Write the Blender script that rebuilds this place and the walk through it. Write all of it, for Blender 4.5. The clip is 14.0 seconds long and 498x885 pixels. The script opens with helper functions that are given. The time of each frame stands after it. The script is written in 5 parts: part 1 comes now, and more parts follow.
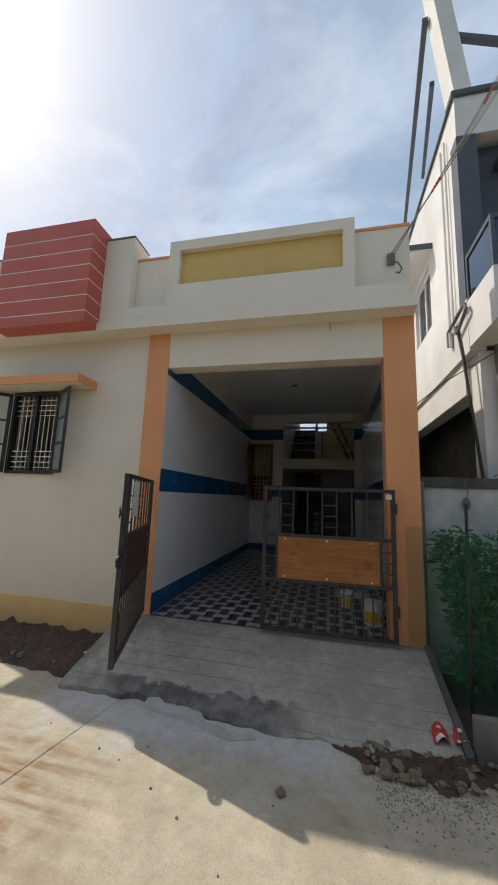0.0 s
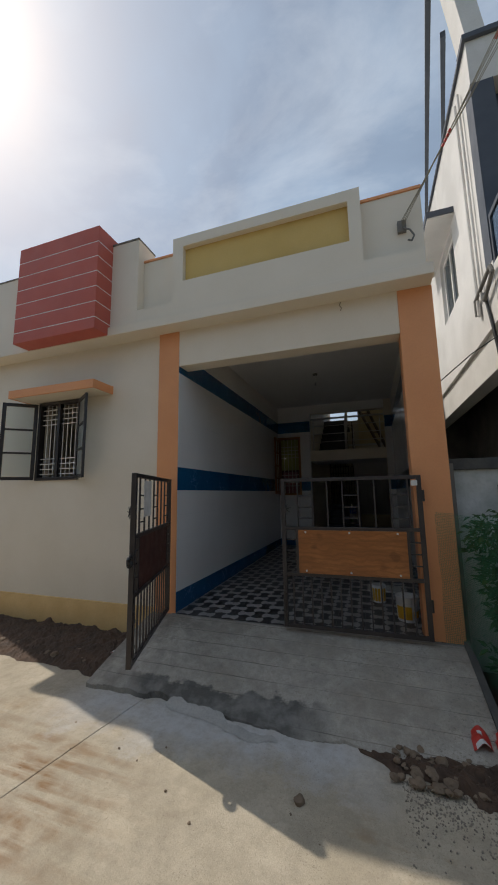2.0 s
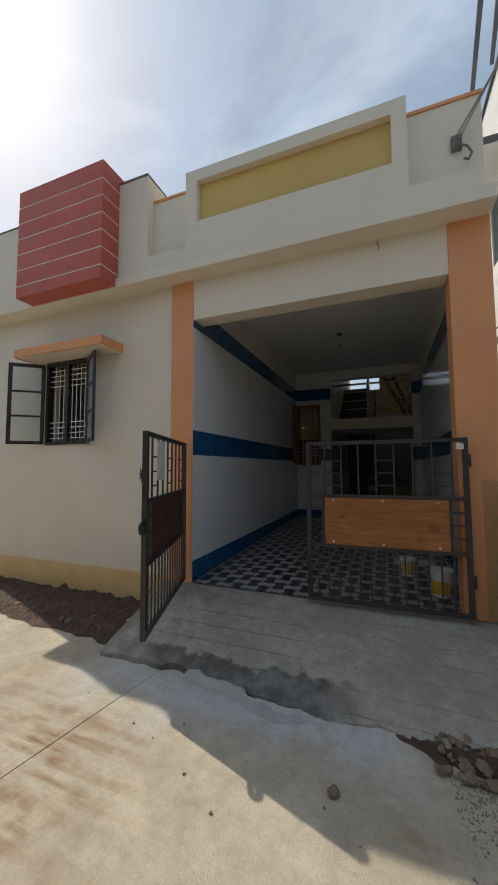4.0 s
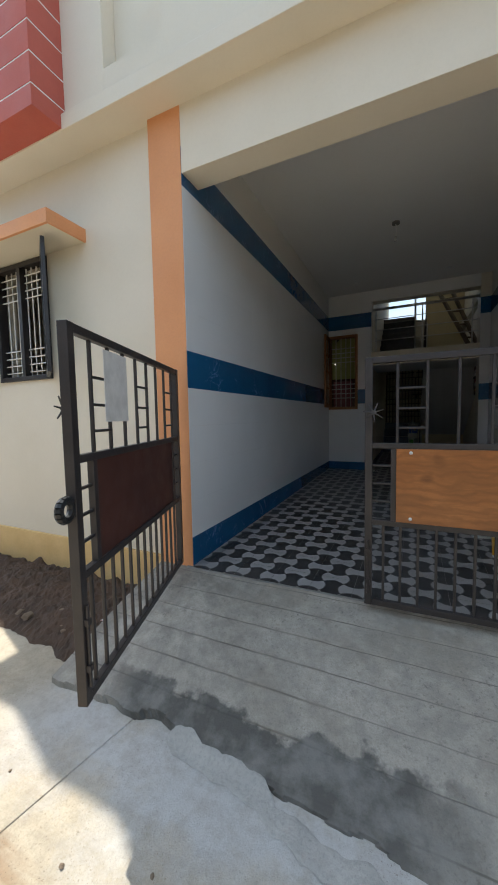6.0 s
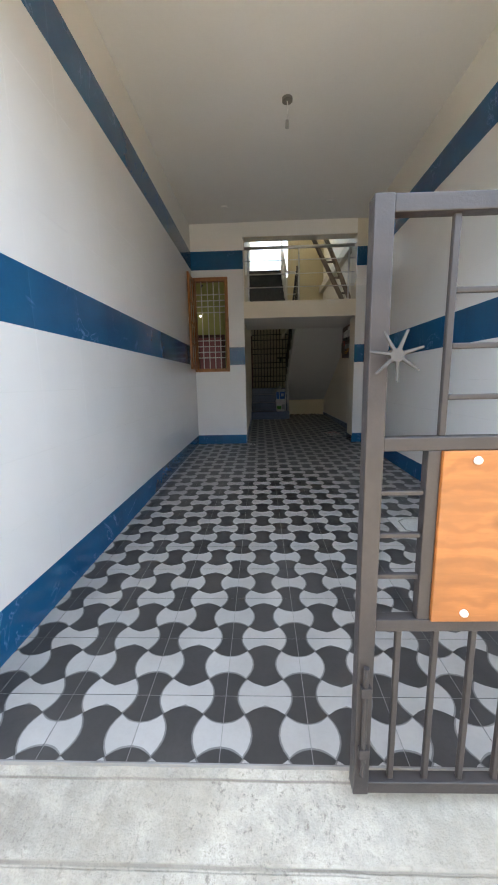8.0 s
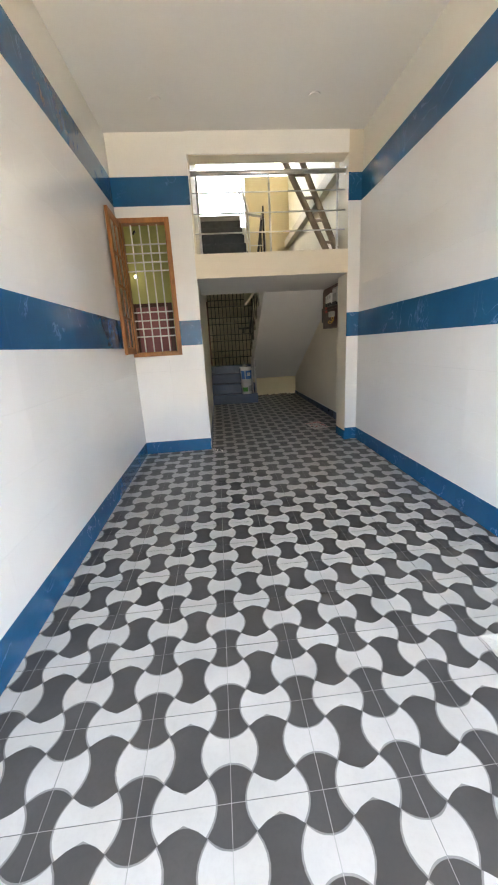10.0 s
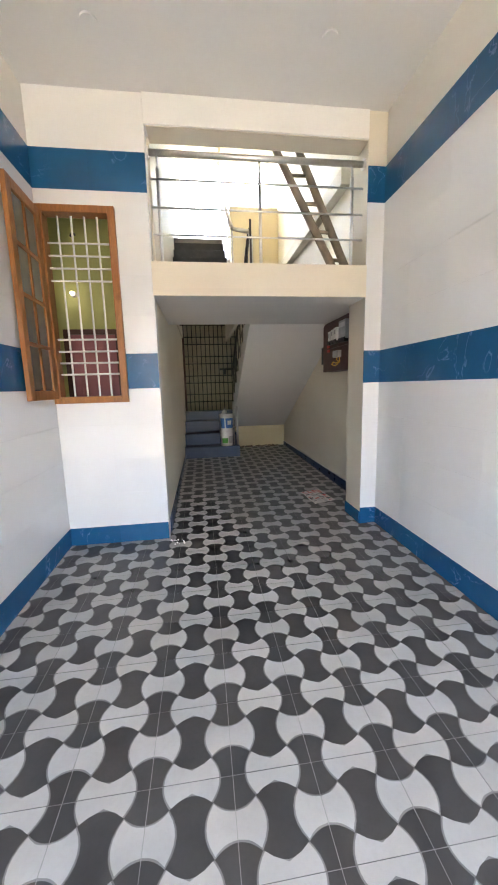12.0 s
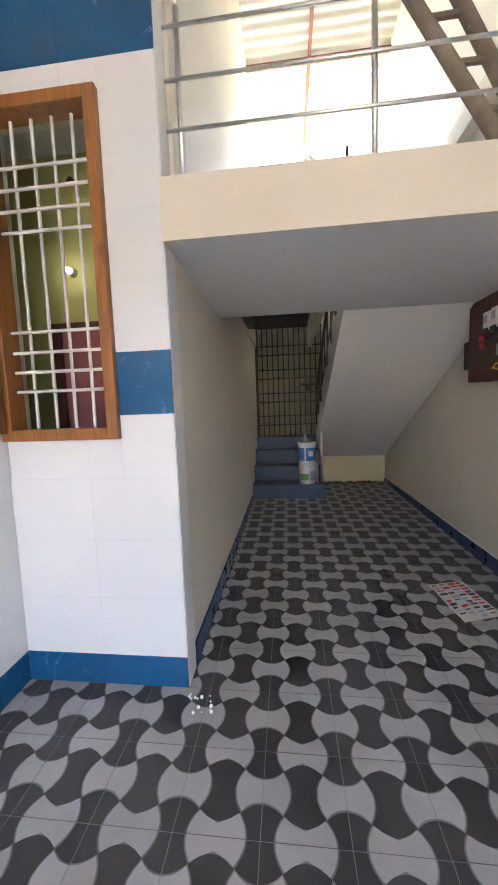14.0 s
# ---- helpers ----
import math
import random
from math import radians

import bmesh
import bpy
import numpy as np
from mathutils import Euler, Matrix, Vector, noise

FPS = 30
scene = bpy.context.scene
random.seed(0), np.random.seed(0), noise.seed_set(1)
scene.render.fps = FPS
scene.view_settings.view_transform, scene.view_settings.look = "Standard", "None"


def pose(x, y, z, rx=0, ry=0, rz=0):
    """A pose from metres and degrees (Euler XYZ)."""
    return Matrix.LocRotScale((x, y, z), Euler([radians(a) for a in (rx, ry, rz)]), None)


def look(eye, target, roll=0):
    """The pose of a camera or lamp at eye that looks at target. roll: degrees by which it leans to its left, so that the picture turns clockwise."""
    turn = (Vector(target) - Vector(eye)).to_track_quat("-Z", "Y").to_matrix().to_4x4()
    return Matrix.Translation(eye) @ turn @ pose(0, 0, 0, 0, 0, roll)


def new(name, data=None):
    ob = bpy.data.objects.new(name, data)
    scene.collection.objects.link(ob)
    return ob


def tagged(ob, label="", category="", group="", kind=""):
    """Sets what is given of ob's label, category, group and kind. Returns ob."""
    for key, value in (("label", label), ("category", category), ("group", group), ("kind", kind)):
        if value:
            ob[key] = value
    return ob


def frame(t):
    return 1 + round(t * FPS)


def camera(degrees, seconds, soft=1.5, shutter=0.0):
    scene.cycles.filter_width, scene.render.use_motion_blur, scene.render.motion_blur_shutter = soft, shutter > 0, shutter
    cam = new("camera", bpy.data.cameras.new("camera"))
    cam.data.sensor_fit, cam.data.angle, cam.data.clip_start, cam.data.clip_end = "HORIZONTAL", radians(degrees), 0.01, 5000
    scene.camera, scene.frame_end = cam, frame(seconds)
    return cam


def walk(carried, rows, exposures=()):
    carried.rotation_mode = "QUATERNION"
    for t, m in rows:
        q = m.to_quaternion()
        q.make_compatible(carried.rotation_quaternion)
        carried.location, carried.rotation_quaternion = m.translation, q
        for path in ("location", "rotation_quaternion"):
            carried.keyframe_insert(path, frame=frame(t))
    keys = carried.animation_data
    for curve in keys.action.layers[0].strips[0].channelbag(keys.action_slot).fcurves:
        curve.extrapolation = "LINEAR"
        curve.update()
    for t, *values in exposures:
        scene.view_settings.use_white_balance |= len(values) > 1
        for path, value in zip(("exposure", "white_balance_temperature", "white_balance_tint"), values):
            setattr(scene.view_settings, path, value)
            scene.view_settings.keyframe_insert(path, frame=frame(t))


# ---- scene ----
cam = camera(70.9, 14.0, soft=1.9)
PATH = [
    (0, (2.207, -4.296, 1.448), (1.757, -2.371, 1.756), 2.1),
    (0.5, (2.283, -4.155, 1.454), (1.512, -2.332, 1.741), 1.7),
    (1, (2.269, -4.08, 1.399), (1.139, -2.449, 1.646), -0.4),
    (1.5, (2.401, -4.087, 1.415), (1.48, -2.337, 1.716), -0.7),
    (2, (2.427, -4.097, 1.418), (1.783, -2.226, 1.708), -0.9),
    (2.5, (2.416, -4.089, 1.423), (2.06, -2.151, 1.766), 0.7),
    (3, (2.352, -4.061, 1.423), (1.867, -2.152, 1.769), 0.8),
    (3.5, (2.284, -3.962, 1.381), (1.651, -2.08, 1.62), -0.0),
    (6, (1.706, -2.464, 1.22), (0.864, -0.655, 1.078), -1.1),
    (6.5, (1.52, -2.133, 1.217), (1.159, -0.195, 0.881), -0.2),
    (7, (1.442, -1.763, 1.197), (1.31, 0.195, 0.81), -1.8),
    (7.5, (1.26, -1.371, 1.159), (1.163, 0.6, 0.834), -1.8),
    (10, (1.092, 0.665, 1.43), (1.233, 2.587, 0.897), -3.3),
    (10.5, (1.08, 1.031, 1.422), (1.31, 3.011, 1.26), -5.1),
    (11, (1.187, 1.376, 1.461), (1.462, 3.347, 1.264), -3.1),
    (11.5, (1.266, 1.811, 1.49), (1.385, 3.773, 1.123), -1.1),
    (12, (1.285, 2.211, 1.471), (1.539, 4.169, 1.155), -1.5),
    (12.5, (1.406, 2.602, 1.489), (1.488, 4.578, 1.192), 0.8),
    (13, (1.391, 3.02, 1.496), (1.43, 5.012, 1.331), 0.3),
    (13.5, (1.412, 3.402, 1.499), (1.427, 5.397, 1.357), 0.4),
    (14, (1.462, 3.849, 1.495), (1.24, 5.827, 1.296), -2.0),
]

EXPOSURES = [(0.0, -0.22, 7100, 11), (0.5, -0.65, 7100, 11), (1.0, -0.96, 6860, 11), (1.5, -0.88, 6950, 11), (2.0, -0.6, 7000, 11), (2.5, -0.2, 7100, 11), (3.5, -0.38, 7100, 11), (5.8, 0.40, 6850, 8), (6.0, 0.66, 6780, 8), (6.5, 1.48, 7000, 9), (7.0, 2.05, 7080, 11), (7.7, 2.72, 7230, 11), (9.0, 3.85, 7500, 12), (10.0, 4.5, 7850, 12), (11.0, 4.9, 7700, 12), (11.5, 5.0, 7600, 13), (12.0, 4.95, 7450, 15), (12.5, 4.88, 7250, 17), (13.0, 4.88, 7150, 17), (14.0, 4.88, 7120, 18)]
walk(cam, [(t, look(e, g, r)) for t, e, g, r in PATH], EXPOSURES)

# ---- world, sun ----
SUN = Vector((-0.795, 0.255, 1.0)).normalized()
world = bpy.data.worlds.new("world")
scene.world = world
world.use_nodes = True
wn, wl = world.node_tree.nodes, world.node_tree.links
sky = wn.new("ShaderNodeTexSky")
sky.sky_type = "NISHITA"
sky.sun_disc = False
sky.sun_elevation = math.asin(SUN.z)
sky.sun_rotation = math.atan2(SUN.x, SUN.y)
sky.dust_density = 2.0
sky.air_density = 1.0
cloud = wn.new("ShaderNodeTexNoise")
cloud.inputs["Scale"].default_value = 2.6
cloud.inputs["Detail"].default_value = 7
cloud.inputs["Roughness"].default_value = 0.5
cloud.inputs["Distortion"].default_value = 0.6
ramp = wn.new("ShaderNodeValToRGB")
ramp.color_ramp.elements[0].position, ramp.color_ramp.elements[1].position = 0.36, 0.74
ramp.color_ramp.elements[0].color, ramp.color_ramp.elements[1].color = (0.30,) * 3 + (1,), (0.62,) * 3 + (1,)
mixc = wn.new("ShaderNodeMix")
mixc.data_type = "RGBA"
mixc.inputs["B"].default_value = (6.4, 8.8, 12.0, 1)
wl.new(cloud.outputs["Fac"], ramp.inputs["Fac"])
wl.new(ramp.outputs["Color"], mixc.inputs["Factor"])
wl.new(sky.outputs["Color"], mixc.inputs["A"])
# thin white cloud streaks over the blue
streak = wn.new("ShaderNodeTexNoise")
streak.inputs["Scale"].default_value, streak.inputs["Detail"].default_value = 2.2, 8
streak.inputs["Roughness"].default_value, streak.inputs["Distortion"].default_value = 0.6, 0.25
place, spread = wn.new("ShaderNodeTexCoord"), wn.new("ShaderNodeMapping")
spread.inputs["Scale"].default_value = (1.0, 1.8, 2.6)
spread.inputs["Rotation"].default_value = (0.3, 0.2, 0.6)
band = wn.new("ShaderNodeMapRange")
band.inputs[1].default_value, band.inputs[2].default_value, band.inputs[4].default_value = 0.46, 0.80, 0.38
white = wn.new("ShaderNodeMix")
white.data_type = "RGBA"
white.inputs["B"].default_value = (11.5, 12.6, 14.0, 1)
wl.new(place.outputs["Generated"], spread.inputs["Vector"])
wl.new(spread.outputs["Vector"], streak.inputs["Vector"])
wl.new(streak.outputs["Fac"], band.inputs[0])
wl.new(band.outputs[0], white.inputs["Factor"])
wl.new(mixc.outputs["Result"], white.inputs["A"])
wl.new(white.outputs["Result"], wn["Background"].inputs["Color"])
wn["Background"].inputs["Strength"].default_value = 0.12

sun_data = bpy.data.lights.new("sun", "SUN")
sun_data.energy, sun_data.angle, sun_data.color = 4.0, radians(0.6), (1.0, 0.97, 0.92)
sun = new("sun", sun_data)
sun.matrix_world = look(SUN * 50, (0, 0, 0))

# ---- materials ----
MATS = {}


def mat(name, c1, c2=None, rough=0.6, scale=3.0, bump=0.1, fine=80.0, metal=0.0, spot=0.12, rand=0.0, kind="", spec=0.5):
    """A surface with broad variation from c1 to c2, fine grain and relief, at world size."""
    if name in MATS:
        return MATS[name]
    m = bpy.data.materials.new(name)
    m.use_nodes = True
    n, l = m.node_tree.nodes, m.node_tree.links
    b = n["Principled BSDF"]
    geo = n.new("ShaderNodeNewGeometry")

    def noise_tex(s, detail, vec=None, rough_=0.55, dist=0.0):
        t = n.new("ShaderNodeTexNoise")
        t.inputs["Scale"].default_value, t.inputs["Detail"].default_value = s, detail
        t.inputs["Roughness"].default_value, t.inputs["Distortion"].default_value = rough_, dist
        l.new(vec or geo.outputs["Position"], t.inputs["Vector"])
        return t.outputs["Fac"]

    def mix(f, a, c, mode="MIX"):
        x = n.new("ShaderNodeMix")
        x.data_type, x.blend_type = "RGBA", mode
        for sock, v in (("Factor", f), ("A", a), ("B", c)):
            if isinstance(v, bpy.types.NodeSocket):
                l.new(v, x.inputs[sock])
            else:
                x.inputs[sock].default_value = v if sock == "Factor" else (*v, 1)
        return x.outputs["Result"]

    def stretch(lo, hi, v, a=0.0, c=1.0):
        r = n.new("ShaderNodeMapRange")
        for i, q in enumerate((lo, hi, a, c)):
            r.inputs[i + 1].default_value = q
        l.new(v, r.inputs[0])
        return r.outputs[0]

    def math_(op, a, c):
        x = n.new("ShaderNodeMath")
        x.operation = op
        for i, v in enumerate((a, c)):
            if isinstance(v, bpy.types.NodeSocket):
                l.new(v, x.inputs[i])
            else:
                x.inputs[i].default_value = v
        return x.outputs[0]

    c2 = c2 or tuple(v * 0.82 for v in c1)
    col = mix(stretch(0.35, 0.65, noise_tex(scale, 5)), c1, c2)
    grain = noise_tex(fine, 4, rough_=0.65)
    col = mix(stretch(0.45, 0.75, grain, 0, spot), col, tuple(v * 0.45 for v in c1))
    height = grain
    if kind == "vein":
        v = noise_tex(2.3, 6, dist=1.6)
        line = stretch(0.0, 0.012, math_("ABSOLUTE", math_("SUBTRACT", v, 0.5), 0), 0.8, 0.0)
        line = math_("MULTIPLY", line, stretch(0.5, 0.62, noise_tex(3.1, 2)))
        col = mix(line, col, tuple(min(1, v * 2.2 + 0.12) if c1[2] > 2 * c1[0] else v * 0.8 for v in c1))
    if kind == "wood":
        mp = n.new("ShaderNodeMapping")
        mp.inputs["Scale"].default_value = (1.0, 7.0, 7.0) if name != "teak" else (16.0, 16.0, 1.4)
        l.new(geo.outputs["Position"], mp.inputs["Vector"])
        g = noise_tex(2.2, 6, mp.outputs["Vector"], 0.6, 0.8)
        col = mix(stretch(0.42, 0.66, g), col, tuple(v * 0.60 for v in c1))
        rings = n.new("ShaderNodeTexWave")
        rings.bands_direction = "Z" if name != "teak" else "X"
        rings.inputs["Scale"].default_value, rings.inputs["Distortion"].default_value = (6.0, 7.0) if name != "teak" else (2.0, 4.0)
        rings.inputs["Detail"].default_value, rings.inputs["Detail Scale"].default_value = 3.0, 1.2
        l.new(mp.outputs["Vector"] if name == "teak" else geo.outputs["Position"], rings.inputs["Vector"])
        col = mix(stretch(0.55, 0.95, rings.outputs["Fac"], 0, 0.5), col, tuple(v * 0.5 for v in c1))
        knot = stretch(0.70, 0.76, noise_tex(4.5, 1))
        col = mix(math_("MULTIPLY", knot, 0.7), col, tuple(v * 0.35 for v in c1))
        g2 = noise_tex(9, 4, mp.outputs["Vector"], 0.6, 0.5)
        col = mix(stretch(0.48, 0.62, g2, 0, 0.55), col, tuple(v * 0.6 for v in c1))
        height = g2
    if kind in ("concrete", "ramp"):
        st = stretch(0.52, 0.7, noise_tex(0.9, 7, rough_=0.7))
        col = mix(math_("MULTIPLY", st, 0.45), col, tuple(v * 0.62 for v in c1))
        sp = stretch(0.62, 0.70, noise_tex(55, 3, rough_=0.7))
        col = mix(math_("MULTIPLY", sp, 0.45), col, tuple(v * 0.5 for v in c1))
        if kind == "concrete":
            mud = stretch(0.52, 0.66, noise_tex(0.7, 7, rough_=0.72))
            mp = n.new("ShaderNodeMapping")
            mp.inputs["Rotation"].default_value = (0, 0, radians(52))
            mp.inputs["Scale"].default_value = (0.8, 9.0, 1.0)
            l.new(geo.outputs["Position"], mp.inputs["Vector"])
            streak = stretch(0.42, 0.6, noise_tex(1.4, 5, mp.outputs["Vector"], 0.6))
            col = mix(math_("MULTIPLY", math_("MULTIPLY", mud, streak), 0.85), col, (0.36, 0.23, 0.11))
            pale = stretch(0.5, 0.66, noise_tex(2.6, 6, rough_=0.7))
            col = mix(math_("MULTIPLY", pale, 0.45), col, tuple(min(1, v * 1.28) for v in c1))
        if kind == "ramp" and name == "ramp_concrete":
            sp = n.new("ShaderNodeSeparateXYZ")
            l.new(geo.outputs["Position"], sp.inputs[0])
            gy = math_("FRACT", math_("MULTIPLY", math_("ADD", sp.outputs[1], 0.05), -1 / 0.178), 0)
            line = stretch(0.470, 0.490, math_("ABSOLUTE", math_("SUBTRACT", gy, 0.5), 0))
            line = math_("MULTIPLY", line, stretch(0.3, 0.6, noise_tex(3, 4), 0.3, 0.85))
            col = mix(line, col, (0.13, 0.11, 0.09))
            warm = stretch(0.45, 0.62, noise_tex(1.7, 6, rough_=0.7))
            col = mix(math_("MULTIPLY", warm, 0.5), col, (0.27, 0.225, 0.17))
            dots = stretch(0.55, 0.66, noise_tex(42, 5, rough_=0.8))
            mott = stretch(0.42, 0.60, noise_tex(11, 7, rough_=0.8), 0, 0.45)
            col = mix(mott, col, (0.24, 0.22, 0.19))
            patchy = stretch(0.4, 0.62, noise_tex(1.3, 5), 0.2, 0.85)
            col = mix(math_("MULTIPLY", dots, patchy), col, (0.17, 0.15, 0.125))
            grime = math_("MULTIPLY", stretch(1.1, 0.1, sp.outputs[0]), stretch(0.38, 0.62, noise_tex(2.8, 6, rough_=0.7)))
            col = mix(math_("MULTIPLY", grime, 0.55), col, (0.15, 0.135, 0.115))
            low = math_("ADD", sp.outputs[1], stretch(0, 1, noise_tex(3.2, 5, rough_=0.6), -0.22, 0.22))
            damp = math_("MULTIPLY", stretch(-0.90, -0.93, low), math_("MULTIPLY", stretch(0.0, 0.25, sp.outputs[0]), stretch(2.05, 1.7, math_("ADD", sp.outputs[0], stretch(0, 1, noise_tex(4.0, 4), -0.3, 0.3)))))
            shade_of = mix(stretch(0.42, 0.6, noise_tex(5, 5, rough_=0.6)), (0.10, 0.095, 0.085), (0.23, 0.22, 0.20))
            col = mix(math_("MULTIPLY", damp, 0.92), col, shade_of)
        if kind == "concrete":
            dv = n.new("ShaderNodeVectorMath")
            dv.operation = "DISTANCE"
            l.new(geo.outputs["Position"], dv.inputs[0])
            dv.inputs[1].default_value = (0.05, -2.3, -0.43)
            near = stretch(0.25, 1.1, dv.outputs["Value"], 1.0, 0.0)
            col = mix(math_("MULTIPLY", math_("MULTIPLY", near, streak), stretch(0.4, 0.6, noise_tex(6, 5), 0.25, 1.0)), col, (0.27, 0.145, 0.06))
            sep = n.new("ShaderNodeSeparateXYZ")
            l.new(geo.outputs["Position"], sep.inputs[0])
            wob = stretch(0, 1, noise_tex(3.2, 7, rough_=0.7), -0.5, 0.5)
            off = math_("ABSOLUTE", math_("ADD", math_("ADD", sep.outputs[1], 1.27), wob), 0)
            dust = stretch(0.10, 0.42, off, 0.9, 0.0)
            ends = math_("MULTIPLY", stretch(-0.6, 0.0, sep.outputs[0]), stretch(2.6, 2.1, sep.outputs[0]))
            col = mix(math_("MULTIPLY", dust, ends), col, (0.60, 0.59, 0.57))
            mott = stretch(0.44, 0.62, noise_tex(7, 8, rough_=0.8), 0, 0.38)
            col = mix(mott, col, (0.27, 0.22, 0.16))
            grit = stretch(0.60, 0.66, noise_tex(95, 3, rough_=0.75))
            col = mix(math_("MULTIPLY", grit, stretch(0.45, 0.6, noise_tex(1.9, 4), 0.12, 0.6)), col, (0.17, 0.13, 0.09))
        height = math_("ADD", grain, noise_tex(18, 4))
    if kind == "dirt":
        height = math_("ADD", grain, noise_tex(14, 6, rough_=0.7))
    if rand:
        oi = n.new("ShaderNodeObjectInfo")
        col = mix(math_("MULTIPLY", oi.outputs["Random"], rand), col, tuple(v * 0.7 for v in c1))
    l.new(col, b.inputs["Base Color"])
    b.inputs["Metallic"].default_value = metal
    b.inputs["Specular IOR Level"].default_value = spec
    l.new(stretch(0.3, 0.7, noise_tex(scale * 2.3, 3), max(0.02, rough * 0.85), min(1, rough * 1.15)), b.inputs["Roughness"])
    if bump:
        bp = n.new("ShaderNodeBump")
        bp.inputs["Strength"].default_value, bp.inputs["Distance"].default_value = bump, 0.006
        l.new(height, bp.inputs["Height"])
        l.new(bp.outputs["Normal"], b.inputs["Normal"])
    MATS[name] = m
    return m


PASS = mat("passage_paint", (0.80, 0.74, 0.62), (0.76, 0.70, 0.575), 0.6, 1.0, 0.06, 50, spot=0.04)
CREAM = mat("cream_paint", (0.75, 0.675, 0.56), (0.71, 0.635, 0.515), 0.75, 1.2, 0.10, 50, spot=0.05)
BEIGE = mat("beige_paint", (0.70, 0.64, 0.53), (0.65, 0.59, 0.48), 0.7, 1.0, 0.08, 50, spot=0.05)
WHITE = mat("white_paint", (0.82, 0.81, 0.785), (0.78, 0.77, 0.74), 0.75, 0.9, 0.06, 50, spot=0.05)
PORCHW = mat("pale_cream_paint", (0.75, 0.73, 0.67), (0.72, 0.70, 0.64), 0.75, 1.2, 0.08, 50, spot=0.04)
CEIL = mat("ceiling_paint", (0.74, 0.735, 0.72), (0.71, 0.705, 0.69), 0.8, 0.7, 0.04, 40, spot=0.04)
ORANGE = mat("orange_paint", (0.76, 0.34, 0.15), (0.70, 0.30, 0.13), 0.65, 1.5, 0.1, 50)
YELLOW = mat("yellow_paint", (0.64, 0.44, 0.14), (0.58, 0.39, 0.12), 0.65, 1.5, 0.1, 50)
PLINTH = mat("plinth_paint", (0.80, 0.55, 0.25), (0.72, 0.47, 0.20), 0.75, 2.5, 0.15, 40)
RED = mat("red_paint", (0.52, 0.11, 0.075), (0.46, 0.095, 0.065), 0.6, 2.0, 0.1, 50)
GREENW = mat("lime_paint", (0.48, 0.49, 0.19), (0.44, 0.45, 0.17), 0.7, 1.0, 0.05, 50)
TILE_W = mat("white_glazed_tile", (0.73, 0.73, 0.73), (0.70, 0.70, 0.70), 0.16, 1.5, 0.0, 30, spot=0.0, rand=0.04)
TILE_B = mat("blue_glazed_tile", (0.005, 0.080, 0.195), (0.008, 0.105, 0.235), 0.14, 2.0, 0.0, 30, spot=0.1, rand=0.3, kind="vein")
FJOINT = mat("floor_joint", (0.29, 0.28, 0.27), None, 0.9, 8, 0.2, 150)
NAVY = mat("navy_skirting_tile", (0.008, 0.04, 0.11), (0.012, 0.055, 0.14), 0.3, 4, 0.0, 60)
F_DARK = mat("dark_floor_tile", (0.052, 0.048, 0.047), (0.036, 0.033, 0.033), 0.42, 5, 0.04, 60, spot=0.3, rand=0.4)
F_LIGHT = mat("pale_floor_tile", (0.38, 0.36, 0.345), (0.32, 0.305, 0.29), 0.42, 3, 0.04, 60, spot=0.12, rand=0.2)
F_RIM = mat("grey_floor_tile_rim", (0.17, 0.163, 0.158), None, 0.5, 6, 0.15, 60)
GATE = mat("dark_gate_paint", (0.034, 0.029, 0.029), (0.046, 0.038, 0.037), 0.42, 9, 0.15, 90)
STEEL = mat("stainless_steel", (0.76, 0.74, 0.71), (0.68, 0.66, 0.63), 0.34, 20, 0.0, 90, 1.0, 0.05)
PANELW = mat("orange_wood_sheet", (0.46, 0.17, 0.05), (0.37, 0.125, 0.034), 0.36, 2.0, 0.05, 80, kind="wood")
TEAK = mat("teak", (0.42, 0.17, 0.05), (0.34, 0.125, 0.035), 0.42, 3.0, 0.1, 60, kind="wood")
DARKW = mat("dark_brown_board", (0.10, 0.036, 0.026), (0.07, 0.027, 0.021), 0.5, 4, 0.1, 70)
LADDER = mat("weathered_wood", (0.30, 0.24, 0.18), (0.21, 0.165, 0.12), 0.8, 6, 0.4, 60)
BARS = mat("white_grille_paint", (0.78, 0.77, 0.74), None, 0.45, 12, 0.05, 90, spot=0.05)
BLACKW = mat("black_window_paint", (0.028, 0.024, 0.024), None, 0.4, 8, 0.1, 80)
ROAD = mat("road_concrete", (0.56, 0.485, 0.37), (0.46, 0.39, 0.285), 0.9, 1.6, 0.8, 150, spot=0.4, kind="concrete")
RAMP = mat("ramp_concrete", (0.52, 0.475, 0.405), (0.43, 0.39, 0.33), 0.9, 2.2, 0.8, 120, spot=0.35, kind="ramp")
PALEC = mat("pale_cement", (0.52, 0.50, 0.46), (0.44, 0.42, 0.385), 0.95, 7, 1.0, 60, spot=0.4, kind="ramp")
DIRT = mat("dark_soil", (0.11, 0.066, 0.042), (0.065, 0.042, 0.029), 0.95, 5, 1.0, 70, kind="dirt")
GRAVEL = mat("gravel_stone", (0.34, 0.29, 0.23), (0.22, 0.185, 0.15), 0.9, 40, 0.4, 90)
STONE = mat("rubble_stone", (0.26, 0.19, 0.13), (0.17, 0.12, 0.08), 0.9, 9, 0.6, 60, rand=0.5)
FIELD = mat("field_grass", (0.10, 0.12, 0.045), (0.16, 0.15, 0.07), 0.95, 0.15, 0.3, 6)
SLATE = mat("slate_blue_step", (0.040, 0.070, 0.13), (0.03, 0.055, 0.10), 0.4, 5, 0.1, 70)
